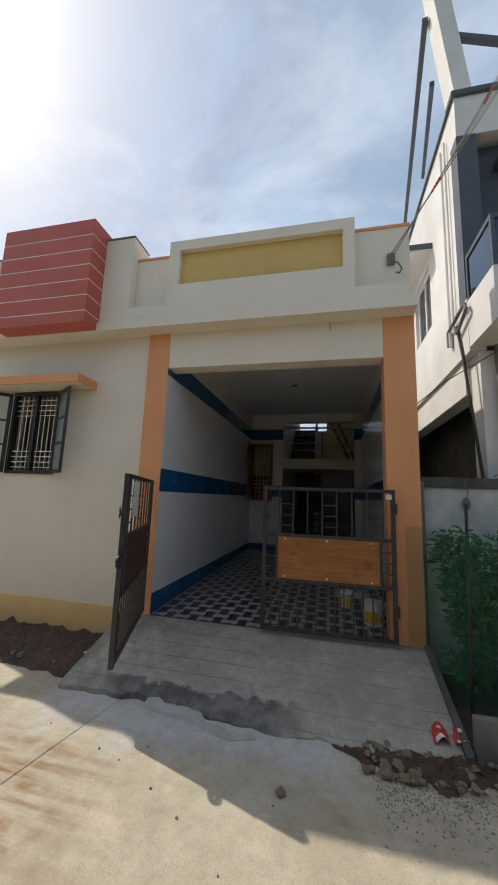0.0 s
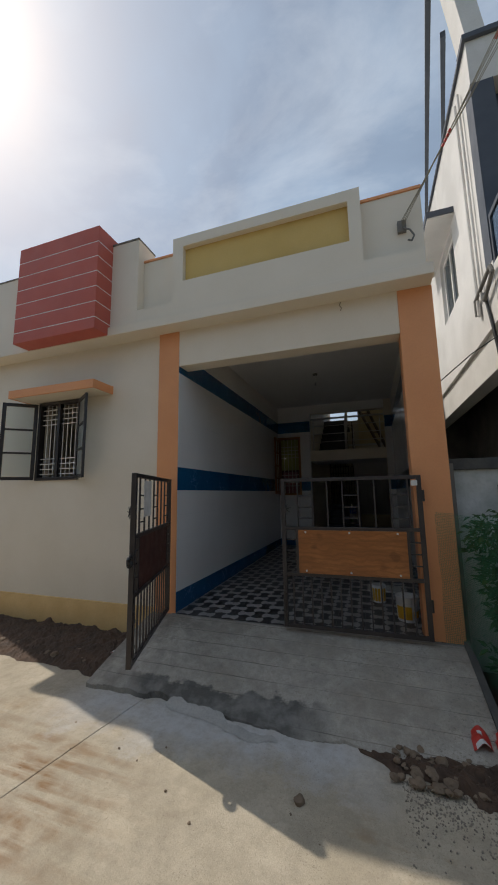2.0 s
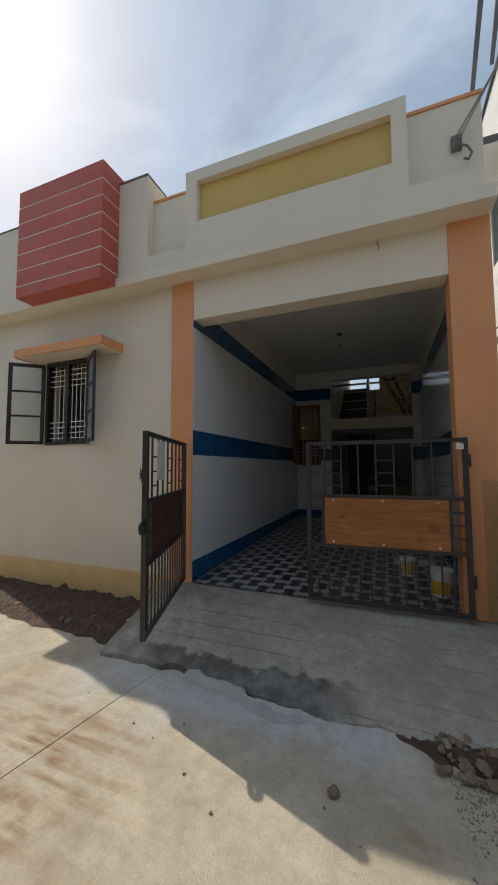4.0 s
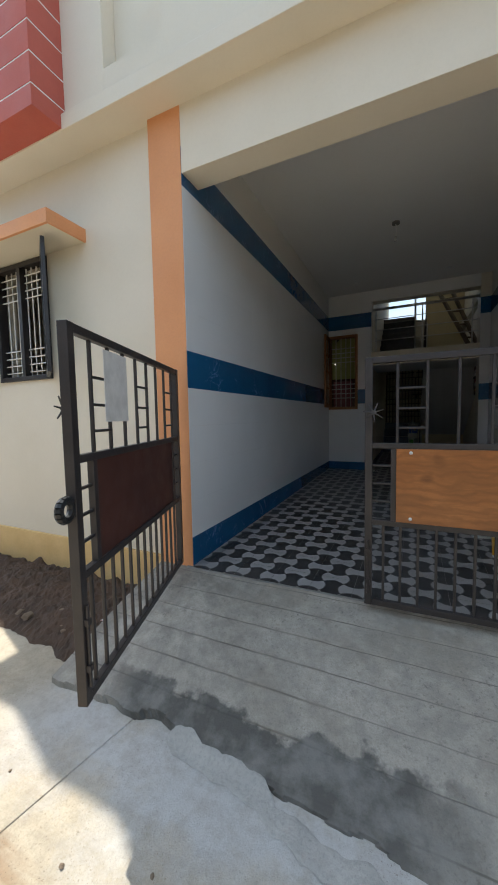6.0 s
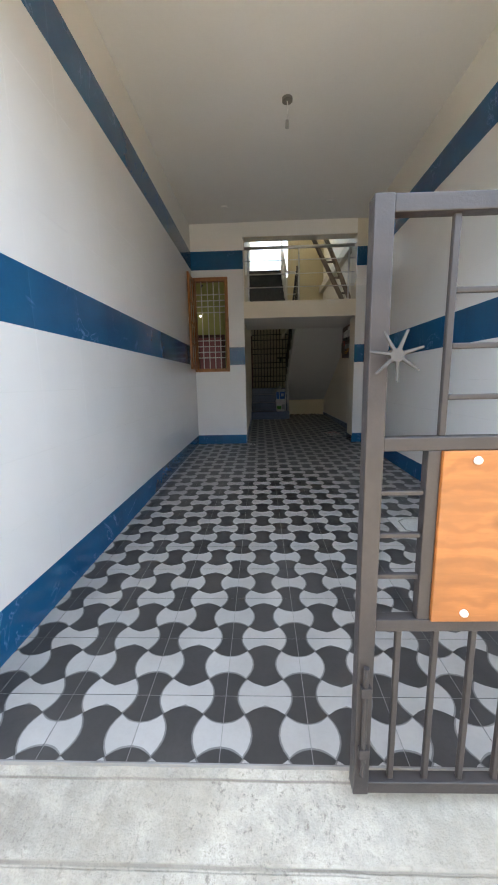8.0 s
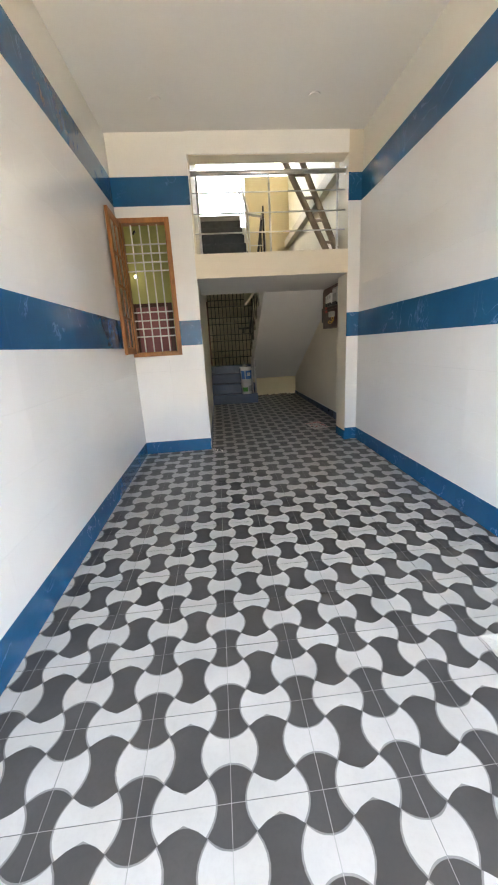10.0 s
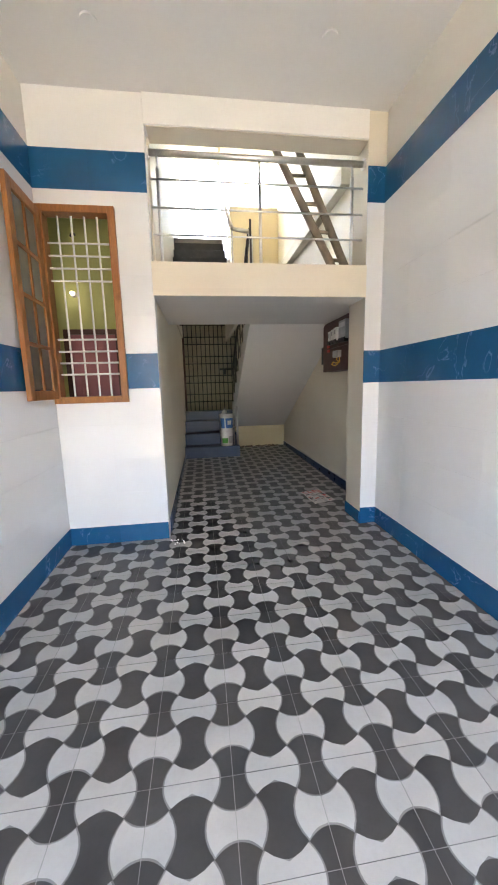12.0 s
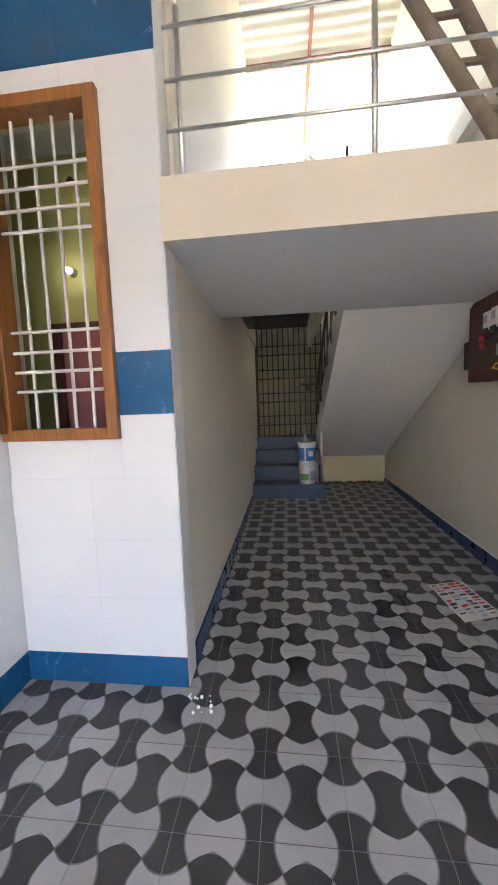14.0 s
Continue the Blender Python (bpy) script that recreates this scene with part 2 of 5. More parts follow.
GRANITE = mat("black_granite", (0.022, 0.022, 0.024), (0.035, 0.035, 0.037), 0.22, 12, 0.05, 160)
NWHITE = mat("neighbour_white_paint", (0.70, 0.68, 0.65), (0.59, 0.57, 0.54), 0.75, 1.2, 0.15, 40)
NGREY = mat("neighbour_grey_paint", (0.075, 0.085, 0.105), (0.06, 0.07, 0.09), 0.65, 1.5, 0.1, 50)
MOSSY = mat("stained_old_plaster", (0.62, 0.62, 0.60), (0.40, 0.42, 0.38), 0.85, 3.0, 0.35, 30, spot=0.3)
COPING = mat("dark_weathered_coping", (0.055, 0.055, 0.055), (0.10, 0.10, 0.09), 0.9, 5, 0.4, 50)
GREYC = mat("old_grey_render", (0.20, 0.19, 0.17), (0.13, 0.125, 0.115), 0.92, 2.5, 0.4, 50)
LEAF = mat("leaf", (0.035, 0.085, 0.022), (0.06, 0.12, 0.03), 0.5, 6, 0.1, 40)
FARLEAF = mat("far_leaf", (0.035, 0.055, 0.028), (0.06, 0.075, 0.035), 0.8, 0.6, 0.1, 6)
BARK = mat("bark", (0.10, 0.075, 0.05), None, 0.9, 8, 0.5, 40)
BLACKP = mat("black_plastic", (0.02, 0.02, 0.021), None, 0.45, 8, 0.05, 60)
WPLAST = mat("white_plastic", (0.74, 0.74, 0.72), None, 0.4, 8, 0.03, 60, spot=0.05)
GPLAST = mat("grey_plastic", (0.42, 0.43, 0.43), None, 0.4, 8, 0.03, 60)
BLUEP = mat("blue_print", (0.04, 0.16, 0.50), None, 0.45, 8, 0.0, 60, spot=0.05)
GREENP = mat("green_print", (0.08, 0.36, 0.06), None, 0.45, 8, 0.0, 60, spot=0.05)
YELP = mat("yellow_print", (0.75, 0.42, 0.03), None, 0.45, 8, 0.0, 60, spot=0.05)
REDP = mat("red_print", (0.62, 0.05, 0.03), (0.50, 0.04, 0.03), 0.5, 20, 0.1, 60)
PAPER = mat("newsprint", (0.72, 0.69, 0.66), None, 0.85, 12, 0.1, 60)
INK = mat("dark_ink", (0.08, 0.07, 0.08), None, 0.8, 12, 0.0, 60)
PINK = mat("pink_door", (0.32, 0.11, 0.12), None, 0.5, 2, 0.05, 60)
SHEET = mat("galvanised_sheet", (0.62, 0.61, 0.60), (0.55, 0.54, 0.54), 0.45, 1.5, 0.05, 60)
RUST = mat("red_oxide_steel", (0.22, 0.075, 0.05), None, 0.6, 8, 0.2, 60)
PALEY = mat("pale_yellow_paint", (0.74, 0.64, 0.42), (0.70, 0.59, 0.37), 0.7, 1.0, 0.08, 50)
CABLE = mat("cable_sheath", (0.32, 0.28, 0.20), None, 0.6, 8, 0.0, 60)


def glass_mat(name, tint, rough):
    m = bpy.data.materials.new(name)
    m.use_nodes = True
    b = m.node_tree.nodes["Principled BSDF"]
    b.inputs["Base Color"].default_value = (*tint, 1)
    b.inputs["Roughness"].default_value = rough
    b.inputs["Transmission Weight"].default_value = 1.0
    b.inputs["IOR"].default_value = 1.45
    return m


FROST = glass_mat("frosted_glass", (0.75, 0.80, 0.80), 0.45)
CLEAR = glass_mat("clear_glass", (0.86, 0.92, 0.94), 0.03)
BLUEG = glass_mat("blue_glass", (0.35, 0.50, 0.62), 0.05)


def net_mat():
    """Green garden net: thin strands with open squares between them."""
    m = bpy.data.materials.new("green_net")
    m.use_nodes = True
    n, l = m.node_tree.nodes, m.node_tree.links
    b, out = n["Principled BSDF"], n["Material Output"]
    b.inputs["Base Color"].default_value = (0.03, 0.20, 0.11, 1)
    b.inputs["Roughness"].default_value = 0.6
    uv = n.new("ShaderNodeUVMap")
    sep = n.new("ShaderNodeSeparateXYZ")
    l.new(uv.outputs["UV"], sep.inputs[0])
    socks = []
    for i in (0, 1):
        f = n.new("ShaderNodeMath")
        f.operation = "FRACT"
        l.new(sep.outputs[i], f.inputs[0])
        g = n.new("ShaderNodeMath")
        g.operation = "LESS_THAN"
        l.new(f.outputs[0], g.inputs[0])
        g.inputs[1].default_value = 0.12
        socks.append(g.outputs[0])
    mx = n.new("ShaderNodeMath")
    mx.operation = "MAXIMUM"
    l.new(socks[0], mx.inputs[0])
    l.new(socks[1], mx.inputs[1])
    tr, ms = n.new("ShaderNodeBsdfTransparent"), n.new("ShaderNodeMixShader")
    l.new(mx.outputs[0], ms.inputs[0])
    l.new(tr.outputs[0], ms.inputs[1])
    l.new(b.outputs[0], ms.inputs[2])
    l.new(ms.outputs[0], out.inputs["Surface"])
    return m


NET = net_mat()

# ---- building blocks ----


def box(bm, x0, x1, y0, y1, z0, z1, bevel=0.0):
    r = bmesh.ops.create_cube(bm, size=1)
    vs = r["verts"]
    bmesh.ops.scale(bm, verts=vs, vec=(x1 - x0, y1 - y0, z1 - z0))
    bmesh.ops.translate(bm, verts=vs, vec=((x0 + x1) / 2, (y0 + y1) / 2, (z0 + z1) / 2))
    if bevel:
        es = list({e for v in vs for e in v.link_edges})
        bmesh.ops.bevel(bm, geom=es, offset=bevel, segments=2, affect="EDGES", profile=0.5)
    return bm


def B(x0, x1, y0, y1, z0, z1, bevel=0.0):
    return box(bmesh.new(), x0, x1, y0, y1, z0, z1, bevel)


def rod(bm, p, q, r, sides=10, r2=None):
    p, q = Vector(p), Vector(q)
    d = q - p
    m = Matrix.Translation((p + q) / 2) @ d.to_track_quat("Z", "Y").to_matrix().to_4x4()
    bmesh.ops.create_cone(bm, cap_ends=True, segments=sides, radius1=r, radius2=r if r2 is None else r2, depth=d.length, matrix=m)
    return bm


def beam(bm, p, q, w, h):
    """A rectangular bar from p to q."""
    p, q = Vector(p), Vector(q)
    d = q - p
    m = Matrix.Translation((p + q) / 2) @ d.to_track_quat("Z", "Y").to_matrix().to_4x4() @ Matrix.Diagonal((w, h, d.length, 1))
    bmesh.ops.create_cube(bm, size=1, matrix=m)
    return bm


def tube(bm, pts, r, sides=8):
    for a, b in zip(pts, pts[1:]):
        rod(bm, a, b, r, sides)
    for p in pts[1:-1]:
        bmesh.ops.create_icosphere(bm, subdivisions=1, radius=r, matrix=Matrix.Translation(p))
    return bm


def cord(bm, pts, r, sides=6):
    """One continuous round cord through the points."""
    rings = []
    for i, p in enumerate(pts):
        d = (Vector(pts[min(i + 1, len(pts) - 1)]) - Vector(pts[max(i - 1, 0)])).normalized()
        a = d.orthogonal().normalized() if not rings else (rings[-1][1] - d * rings[-1][1].dot(d)).normalized()
        c = d.cross(a)
        ring = [bm.verts.new(Vector(p) + (a * math.cos(2 * math.pi * k / sides) + c * math.sin(2 * math.pi * k / sides)) * r) for k in range(sides)]
        rings.append((ring, a))
    for (u, _), (v, _) in zip(rings, rings[1:]):
        for k in range(sides):
            bm.faces.new((u[k], u[(k + 1) % sides], v[(k + 1) % sides], v[k]))
    bm.faces.new(rings[0][0][::-1])
    bm.faces.new(rings[-1][0])
    return bm


def finish(bm, name, material, smooth=False):
    me = bpy.data.meshes.new(name)
    bm.to_mesh(me)
    bm.free()
    for m in material if isinstance(material, (list, tuple)) else [material]:
        me.materials.append(m)
    if smooth:
        for p in me.polygons:
            p.use_smooth = True
    return me


def origin_of(ob):
    o = Vector(ob.location)
    while ob.parent:
        ob = ob.parent
        o += ob.location
    return o


def thing(name, at, label, category, group="", kind=""):
    e = new(name)
    e.location = at
    e.empty_display_size = 0.1
    return tagged(e, label, category, group, kind)


def part(name, bm, material, parent, label="", smooth=False):
    bmesh.ops.translate(bm, verts=bm.verts, vec=-origin_of(parent))
    ob = new(name, finish(bm, name, material, smooth))
    ob.parent = parent
    if label:
        ob["label"] = label
    return ob


def solid(name, bm, material, label, category, group="", kind="", at=None, smooth=False):
    """A thing that is one mesh, with its origin at its base."""
    if at is None:
        c = [v.co for v in bm.verts]
        at = Vector((sum(v.x for v in c) / len(c), sum(v.y for v in c) / len(c), min(v.z for v in c)))
    bmesh.ops.translate(bm, verts=bm.verts, vec=-Vector(at))
    ob = new(name, finish(bm, name, material, smooth))
    ob.location = at
    return tagged(ob, label, category, group, kind)


def structure(name, bm, material, label, category="wall"):
    return solid(name, bm, material, label, category, kind="structure", at=(0, 0, 0))


def wall_y(bm, x0, x1, y0, y1, z0, z1, holes):
    """A wall along x with rectangular holes (x0, x1, z0, z1), which do not share columns."""
    x = x0
    for a, b, c, d in sorted(holes):
        box(bm, x, a, y0, y1, z0, z1)
        if c > z0:
            box(bm, a, b, y0, y1, z0, c)
        if d < z1:
            box(bm, a, b, y0, y1, d, z1)
        x = b
    box(bm, x, x1, y0, y1, z0, z1)
    return bm

# ---- ground ----
FLOOR_Z, FLOOR_SLOPE = -0.055, 0.0145


def floor_z(y):
    """The porch floor falls gently towards the road."""
    return FLOOR_Z + FLOOR_SLOPE * y


ROAD_Z = -0.43
g = bmesh.new()
bmesh.ops.create_grid(g, x_segments=2, y_segments=2, size=1500)
bmesh.ops.translate(g, verts=g.verts, vec=(0, 0, -0.62))
structure("ground", g, FIELD, "wide flat field of rough green and brown grass", "ground")
# Unseen wall, added to keep low sky light out of the porch.
structure("wall_opposite", B(-40, 40, -7.6, -7.4, -0.7, 4.6), GREYC, "unseen plain grey wall added across the road to block sky light", "wall")
g = bmesh.new()
# road slabs with a sawn joint between them
for x0, x1 in ((-40, -6.1), (-6.09, 0.182), (0.198, 6.7), (6.71, 40)):
    box(g, x0, x1, -6.5, 0.3, -0.6, ROAD_Z, 0.004)
for v in g.verts:
    v.co.x += 0.17 * (v.co.y + 1.95)
box(g, -40, 40, -6.5, 0.3, -0.605, ROAD_Z - 0.005)
structure("road", g, ROAD, "pale sunlit concrete road slab with mud stains", "road")


def grid_sheet(nx, ny, f):
    """A sheet of nx by ny cells through the points f(u, v)."""
    bm = bmesh.new()
    vs = [[bm.verts.new(f(i / nx, j / ny)) for j in range(ny + 1)] for i in range(nx + 1)]
    for i in range(nx):
        for j in range(ny):
            bm.faces.new((vs[i][j], vs[i + 1][j], vs[i + 1][j + 1], vs[i][j + 1]))
    return bm


def rough(x, y, s, k):
    return k * noise.fractal(Vector((x * s, y * s, 3.7)), 0.9, 2.0, 4)


# ramp: sloping concrete with scored lines across
def ramp_edge(x):
    return -1.13 + 0.10 * math.sin(x * 1.7 + 1.0) * 0.6 + rough(x, 0, 3, 0.05)


def ramp_z(y):
    return -0.064 + 0.245 * y - 0.05 * y * y


def ramp_point(u, v):
    x = -0.34 + u * 3.52
    y = max(0.004 - v * 1.32, ramp_edge(x))
    z = ramp_z(y)
    k = (-y - 0.05 - 0.004 * math.sin(x * 2.1)) / 0.178
    d = abs(k - round(k)) * 0.178
    if d < 0.006 and -1.0 < y < -0.1:
        z -= 0.004
    z += rough(x, y, 9, 0.003)
    return (x, y, z if y > ramp_edge(x) + 1e-5 else ROAD_Z - 0.02)


g = grid_sheet(90, 260, ramp_point)
ramp_ob = structure("pavement", g, RAMP, "sloping grey concrete ramp with scored lines", "ramp")
g = bmesh.new()
vs = [g.verts.new(p) for p in ((3.18, 0.0, -0.03), (3.18, -1.15, -0.36), (3.18, -1.15, -0.6), (3.18, 0.0, -0.6))]
g.faces.new(vs)
g2 = bmesh.ops.extrude_face_region(g, geom=g.faces[:])
bmesh.ops.translate(g, verts=[v for v in g2["geom"] if isinstance(v, bmesh.types.BMVert)], vec=(0.05, 0, 0.02))
structure("trim", g, COPING, "dark rough edge of the concrete ramp", "kerb")


# smears of cement at the foot of the ramp
def smear(name, material, y_mid, width, x0, x1, lift, label, seed):
    def f(u, v):
        x = x0 + u * (x1 - x0)
        e = math.sin(math.pi * u) ** 0.35
        c = y_mid(x) + rough(x, seed, 1.6, 0.07)
        w = width * e * max(0.15, 0.9 + rough(x, seed + 5, 2.5, 0.6) + rough(x, seed + 8, 11, 0.15))
        y = c + (v - 0.5) * 2 * w
        k = max(0.0, min(1.0, (y - ramp_edge(x) + 0.05) / 0.055))
        k = 1 if y > ramp_edge(x) else k
        base = ROAD_Z + (max(ramp_z(y), ROAD_Z) - ROAD_Z) * k
        return (x, y, base + lift * max(0.0, math.sin(math.pi * v)) ** 0.5 * e + 0.004)
    return solid(name, grid_sheet(120, 20, f), material, label, "cement patch", at=(0, 0, ROAD_Z), smooth=True, kind="structure")


smear("cement_ridge", PALEC, lambda x: ramp_edge(x) - 0.085, 0.085, 0.58, 1.65, 0.004, "pale dried cement ridge where ramp meets road", 9)

# soil strip in front of the plinth
def soil(u, v):
    x = -6.2 + u * 5.85
    front = -0.33 - 0.57 * max(0, min(1, (x + 5.9) / 4.6)) + rough(x, 1, 2.5, 0.10)
    y = 0.07 + v * (front - 0.07)
    h = 0.10 * (1 - v) ** 0.7 + 0.05 * math.sin(math.pi * v)
    return (x, y, ROAD_Z + 0.002 + max(0, h * (0.8 + 0.06 * x) + rough(x, y, 6, 0.05) * (1 - v) + rough(x, y, 22, 0.016) * (v < 0.98)))


structure("soil", grid_sheet(240, 40, soil), DIRT, "strip of dark lumpy soil beside the house", "soil")


def pebble_mesh(name, k):
    bm = bmesh.new()
    bmesh.ops.create_icosphere(bm, subdivisions=2, radius=1)
    for v in bm.verts:
        v.co *= 1 + 0.45 * noise.noise(v.co * 1.1 + Vector((k * 3.1, k, 0))) + 0.30 * noise.noise(v.co * 2.7 + Vector((k, 4.2, k * 2)))
        v.co.z *= 0.7
    return finish(bm, name, STONE)


STONES = [pebble_mesh("stone", k) for k in range(5)]


def stones(n, area, base, size, seed, label):
    rng = random.Random(seed)
    for i in range(n):
        x, y = area(rng)
        s = size * rng.uniform(0.4, 1.25)
        o = new("stone", STONES[i % 5])
        o.location = (x, y, base(x, y) + s * 0.25)
        o.scale = (s, s * rng.uniform(0.7, 1.1), s * 0.9)
        o.rotation_euler = (rng.uniform(-.3, .3), rng.uniform(-.3, .3), rng.uniform(0, 6))
        tagged(o, label, "stone", "stones on the ground")


stones(46, lambda r: ((x := r.uniform(-5.6, -0.45)), -0.05 - r.uniform(0.1, 0.95) * (0.25 + 0.55 * (x + 5.9) / 5.5)), lambda x, y: ROAD_Z + 0.03, 0.04, 3, "small brown stone lying on dark soil")
stones(110, lambda r: (2.45 + 1.6 * r.random(), -1.24 + r.uniform(-.2, .16)), lambda x, y: ROAD_Z + 0.025, 0.032, 5, "rough brown stone in rubble beside the ramp")
stones(60, lambda r: (r.uniform(-3.5, 3.5), r.uniform(-3.4, -1.5)), lambda x, y: ROAD_Z, 0.0085, 8, "small pebble lying on the concrete road")
lone = new("stone", STONES[1])
lone.location, lone.scale, lone.rotation_euler = (1.90, -1.74, ROAD_Z + 0.014), (0.038, 0.031, 0.034), (0.2, 0.1, 0.8)
tagged(lone, "broken brown stone lying on the concrete road", "stone", "stones on the ground")


def rubble(u, v):
    x = 2.20 + u * 2.2
    grow = min(1.0, u * 2.6) ** 0.6
    y = -1.06 - 0.10 * (1 - grow) - v * (0.36 + rough(x, 4, 4, 0.16)) * grow
    k = math.sin(math.pi * v) ** 0.7 * grow
    return (x + rough(x, y, 5, 0.05), y, ROAD_Z + 0.002 + max(0, 0.05 * k + rough(x, y, 8, 0.05) * k + rough(x, y, 30, 0.02) * k))


structure("rubble", grid_sheet(150, 40, rubble), DIRT, "low heap of brown rubble and soil beside the ramp", "rubble")
g = bmesh.new()
rng = random.Random(11)
for i in range(1200):
    x, y = 2.5 + abs(rng.gauss(0, 0.7)), -1.36 - abs(rng.gauss(0, 0.20))
    s = rng.uniform(0.003, 0.008)
    bmesh.ops.create_cone(g, cap_ends=True, segments=5, radius1=s, radius2=s * 0.5, depth=s, matrix=Matrix.Translation((x, y, ROAD_Z + s * 0.4)) @ Matrix.Rotation(rng.random() * 6, 4, "Z"))
solid("gravel", g, GRAVEL, "scattered grey gravel on the concrete road", "gravel", kind="stuff")

# ---- house, front ----
H = 3.84
WX0, WX1, WZ0, WZ1 = -2.58, -1.72, 1.67, 2.92
g = wall_y(bmesh.new(), -4.08, -0.32, 0.05, 0.25, -0.6, H, [(WX0, WX1, WZ0, WZ1)])
wall_front = structure("wall_south", g, CREAM, "cream painted plaster front wall")
structure("pillar_left", B(-0.32, 0.0, 0.0, 0.25, -0.5, 3.703, 0.004), ORANGE, "orange painted pillar beside the gateway", "pillar")
structure("pillar_right", B(2.845, 3.205, 0.0, 0.25, -0.5, 3.703, 0.004), ORANGE, "orange painted pillar beside the gateway", "pillar")
structure("beam_front", B(0.0, 2.845, 0.006, 0.25, 3.191, H, 0.004), CREAM, "cream painted beam over the gateway", "beam")
structure("plinth", B(-4.12, -0.325, 0.02, 0.05, -0.6, -0.02, 0.006), PLINTH, "yellow ochre painted plinth band", "plinth")
structure("ledge", B(-4.14, 3.20, -0.24, 0.25, 3.703, 3.835, 0.006), CREAM, "projecting cream painted ledge above the wall", "ledge")
parapet = structure("parapet", B(-0.575, 3.13, -0.2, -0.06, 3.835, 4.035), CREAM, "stepped cream painted roof parapet", "parapet")
for c in ((-3.98, -3.46, -0.16, 0.2, 3.835, 4.75), (-3.46, -2.58, -0.2, 0.2, 3.835, 5.07), (-1.04, -0.575, -0.2, 0.2, 3.835, 5.153), (-0.575, 0.0, -0.06, 0.2, 3.835, 4.855), (2.51, 3.17, -0.06, 0.2, 3.835, 4.884)):
    part("block", B(*c, 0.004), CREAM, parapet)
# frame around the yellow field
g = B(0.0, 0.157, -0.2, 0.2, 4.035, 4.992)
box(g, 2.366, 2.51, -0.2, 0.2, 4.035, 4.992)
box(g, 0.157, 2.366, -0.2, 0.2, 4.035, 4.323)
box(g, 0.157, 2.366, -0.2, 0.2, 4.845, 4.992)
part("frame", g, CREAM, parapet)
part("panel", B(0.157, 2.366, -0.12, 0.1, 4.323, 4.845), YELLOW, parapet, "recessed yellow painted field")
part("coping", B(2.51, 3.18, -0.075, 0.21, 4.884, 4.918), ORANGE, parapet, "orange painted coping")
part("coping", B(-0.575, 0.0, -0.075, 0.21, 4.855, 4.884), ORANGE, parapet, "orange painted coping")
part("coping", B(-3.99, -3.46, -0.17, 0.21, 4.75, 4.77), GREYC, parapet, "grey coping")
part("coping", B(-3.46, -2.58, -0.21, 0.21, 5.07, 5.09), GREYC, parapet, "grey coping")
part("coping", B(-1.04, -0.57, -0.21, 0.21, 5.153, 5.177), GREYC, parapet, "grey coping")
# red box of seven courses with pale grooves between them
red = thing("parapet_box", (-1.79, -0.25, 3.742), "red painted parapet block with pale horizontal grooves", "parapet", kind="structure")
part("core", B(-2.576, -1.044, -0.496, 0.2, 3.72, 5.275), WHITE, red, "pale grooves")
zs = [3.71, 3.885, 4.12, 4.35, 4.58, 4.81, 5.04, 5.29]
for a, b in zip(zs, zs[1:]):
    part("course", B(-2.58, -1.04, -0.5, 0.2, a + 0.007, b - 0.008, 0.002), RED, red)

# roof and closing walls of the house
structure("ceiling", B(-0.05, 3.05, 0.25, 5.55, H, 4.0), CEIL, "plain white painted porch ceiling", "ceiling")
structure("roof", B(-4.08, -0.05, 0.25, 9.6, H, H + 0.15), CREAM, "flat concrete house roof", "roof")
structure("wall_west", B(-4.08, -3.93, 0.25, 9.6, -0.6, H), CREAM, "cream painted side wall of the house")

# ---- porch walls ----
wl_ = structure("wall_left", B(-0.16, -0.010, 0.25, 5.67, -0.5, H), PORCHW, "porch wall of white and blue glazed tiles")
wr_ = structure("wall_right", B(3.035, 3.20, 0.25, 5.52, -0.5, H), PORCHW, "porch wall of white and blue glazed tiles")
g = wall_y(bmesh.new(), 0.0, 0.91, 5.53, 5.67, -0.3, H, [(0.03, 0.60, 1.39, 2.945)])
wf_ = structure("wall_north", g, WHITE, "end wall of white and blue glazed tiles with a window")
structure("trim_beam", B(0.93, 2.86, 5.53, 5.74, 3.602, 3.6095), BEIGE, "tan painted underside of the beam", "trim")
structure("beam_inner", B(0.91, 2.86, 5.515, 5.75, 3.61, H, 0.003), WHITE, "white painted beam above the landing opening", "beam")
g = bmesh.new()
box(g, 2.863, 3.2, 5.53, 5.89, -0.3, H)
pier = structure("pier", g, BEIGE, "narrow pier with tiled front and beige side", "pier")

g = B(-0.05, 3.2, -0.02, 11.0, -0.4, -0.0012)
for v in g.verts:
    v.co.z += floor_z(v.co.y)
structure("floor", g, FJOINT, "porch floor of black and white patterned tiles", "floor")

# ---- passage and stairs ----
structure("wall_passage_left", B(0.76, 0.905, 5.67, 10.5, -0.3, 2.557), PASS, "beige painted passage wall")
structure("wall_stair_left", B(0.76, 0.93, 5.671, 11.1, 2.557, 7.2), BEIGE, "beige painted wall beside the landing")
structure("wall_east", B(3.17, 3.32, 5.89, 12.6, -0.3, 7.2), PASS, "beige painted stairwell wall")
g = B(0.905, 2.862, 5.52, 5.89, 2.277, 2.557)
box(g, 0.905, 3.17, 5.89, 6.95, 2.277, 2.557)
structure("slab", g, CEIL, "landing slab with cream painted edge", "landing")
g = wall_y(bmesh.new(), 0.7, 3.17, 10.5, 10.65, -0.3, 3.25, [(0.905, 2.12, 0.86, 2.96)])
structure("wall_back", g, BEIGE, "beige painted back wall with a grille opening")
# Hidden wall over the beam, added to cut light entering the stairwell.
structure("wall_head", B(0.76, 3.32, 5.56, 5.74, 3.875, 7.0), CREAM, "unseen wall added above the roof to dim the stairwell")
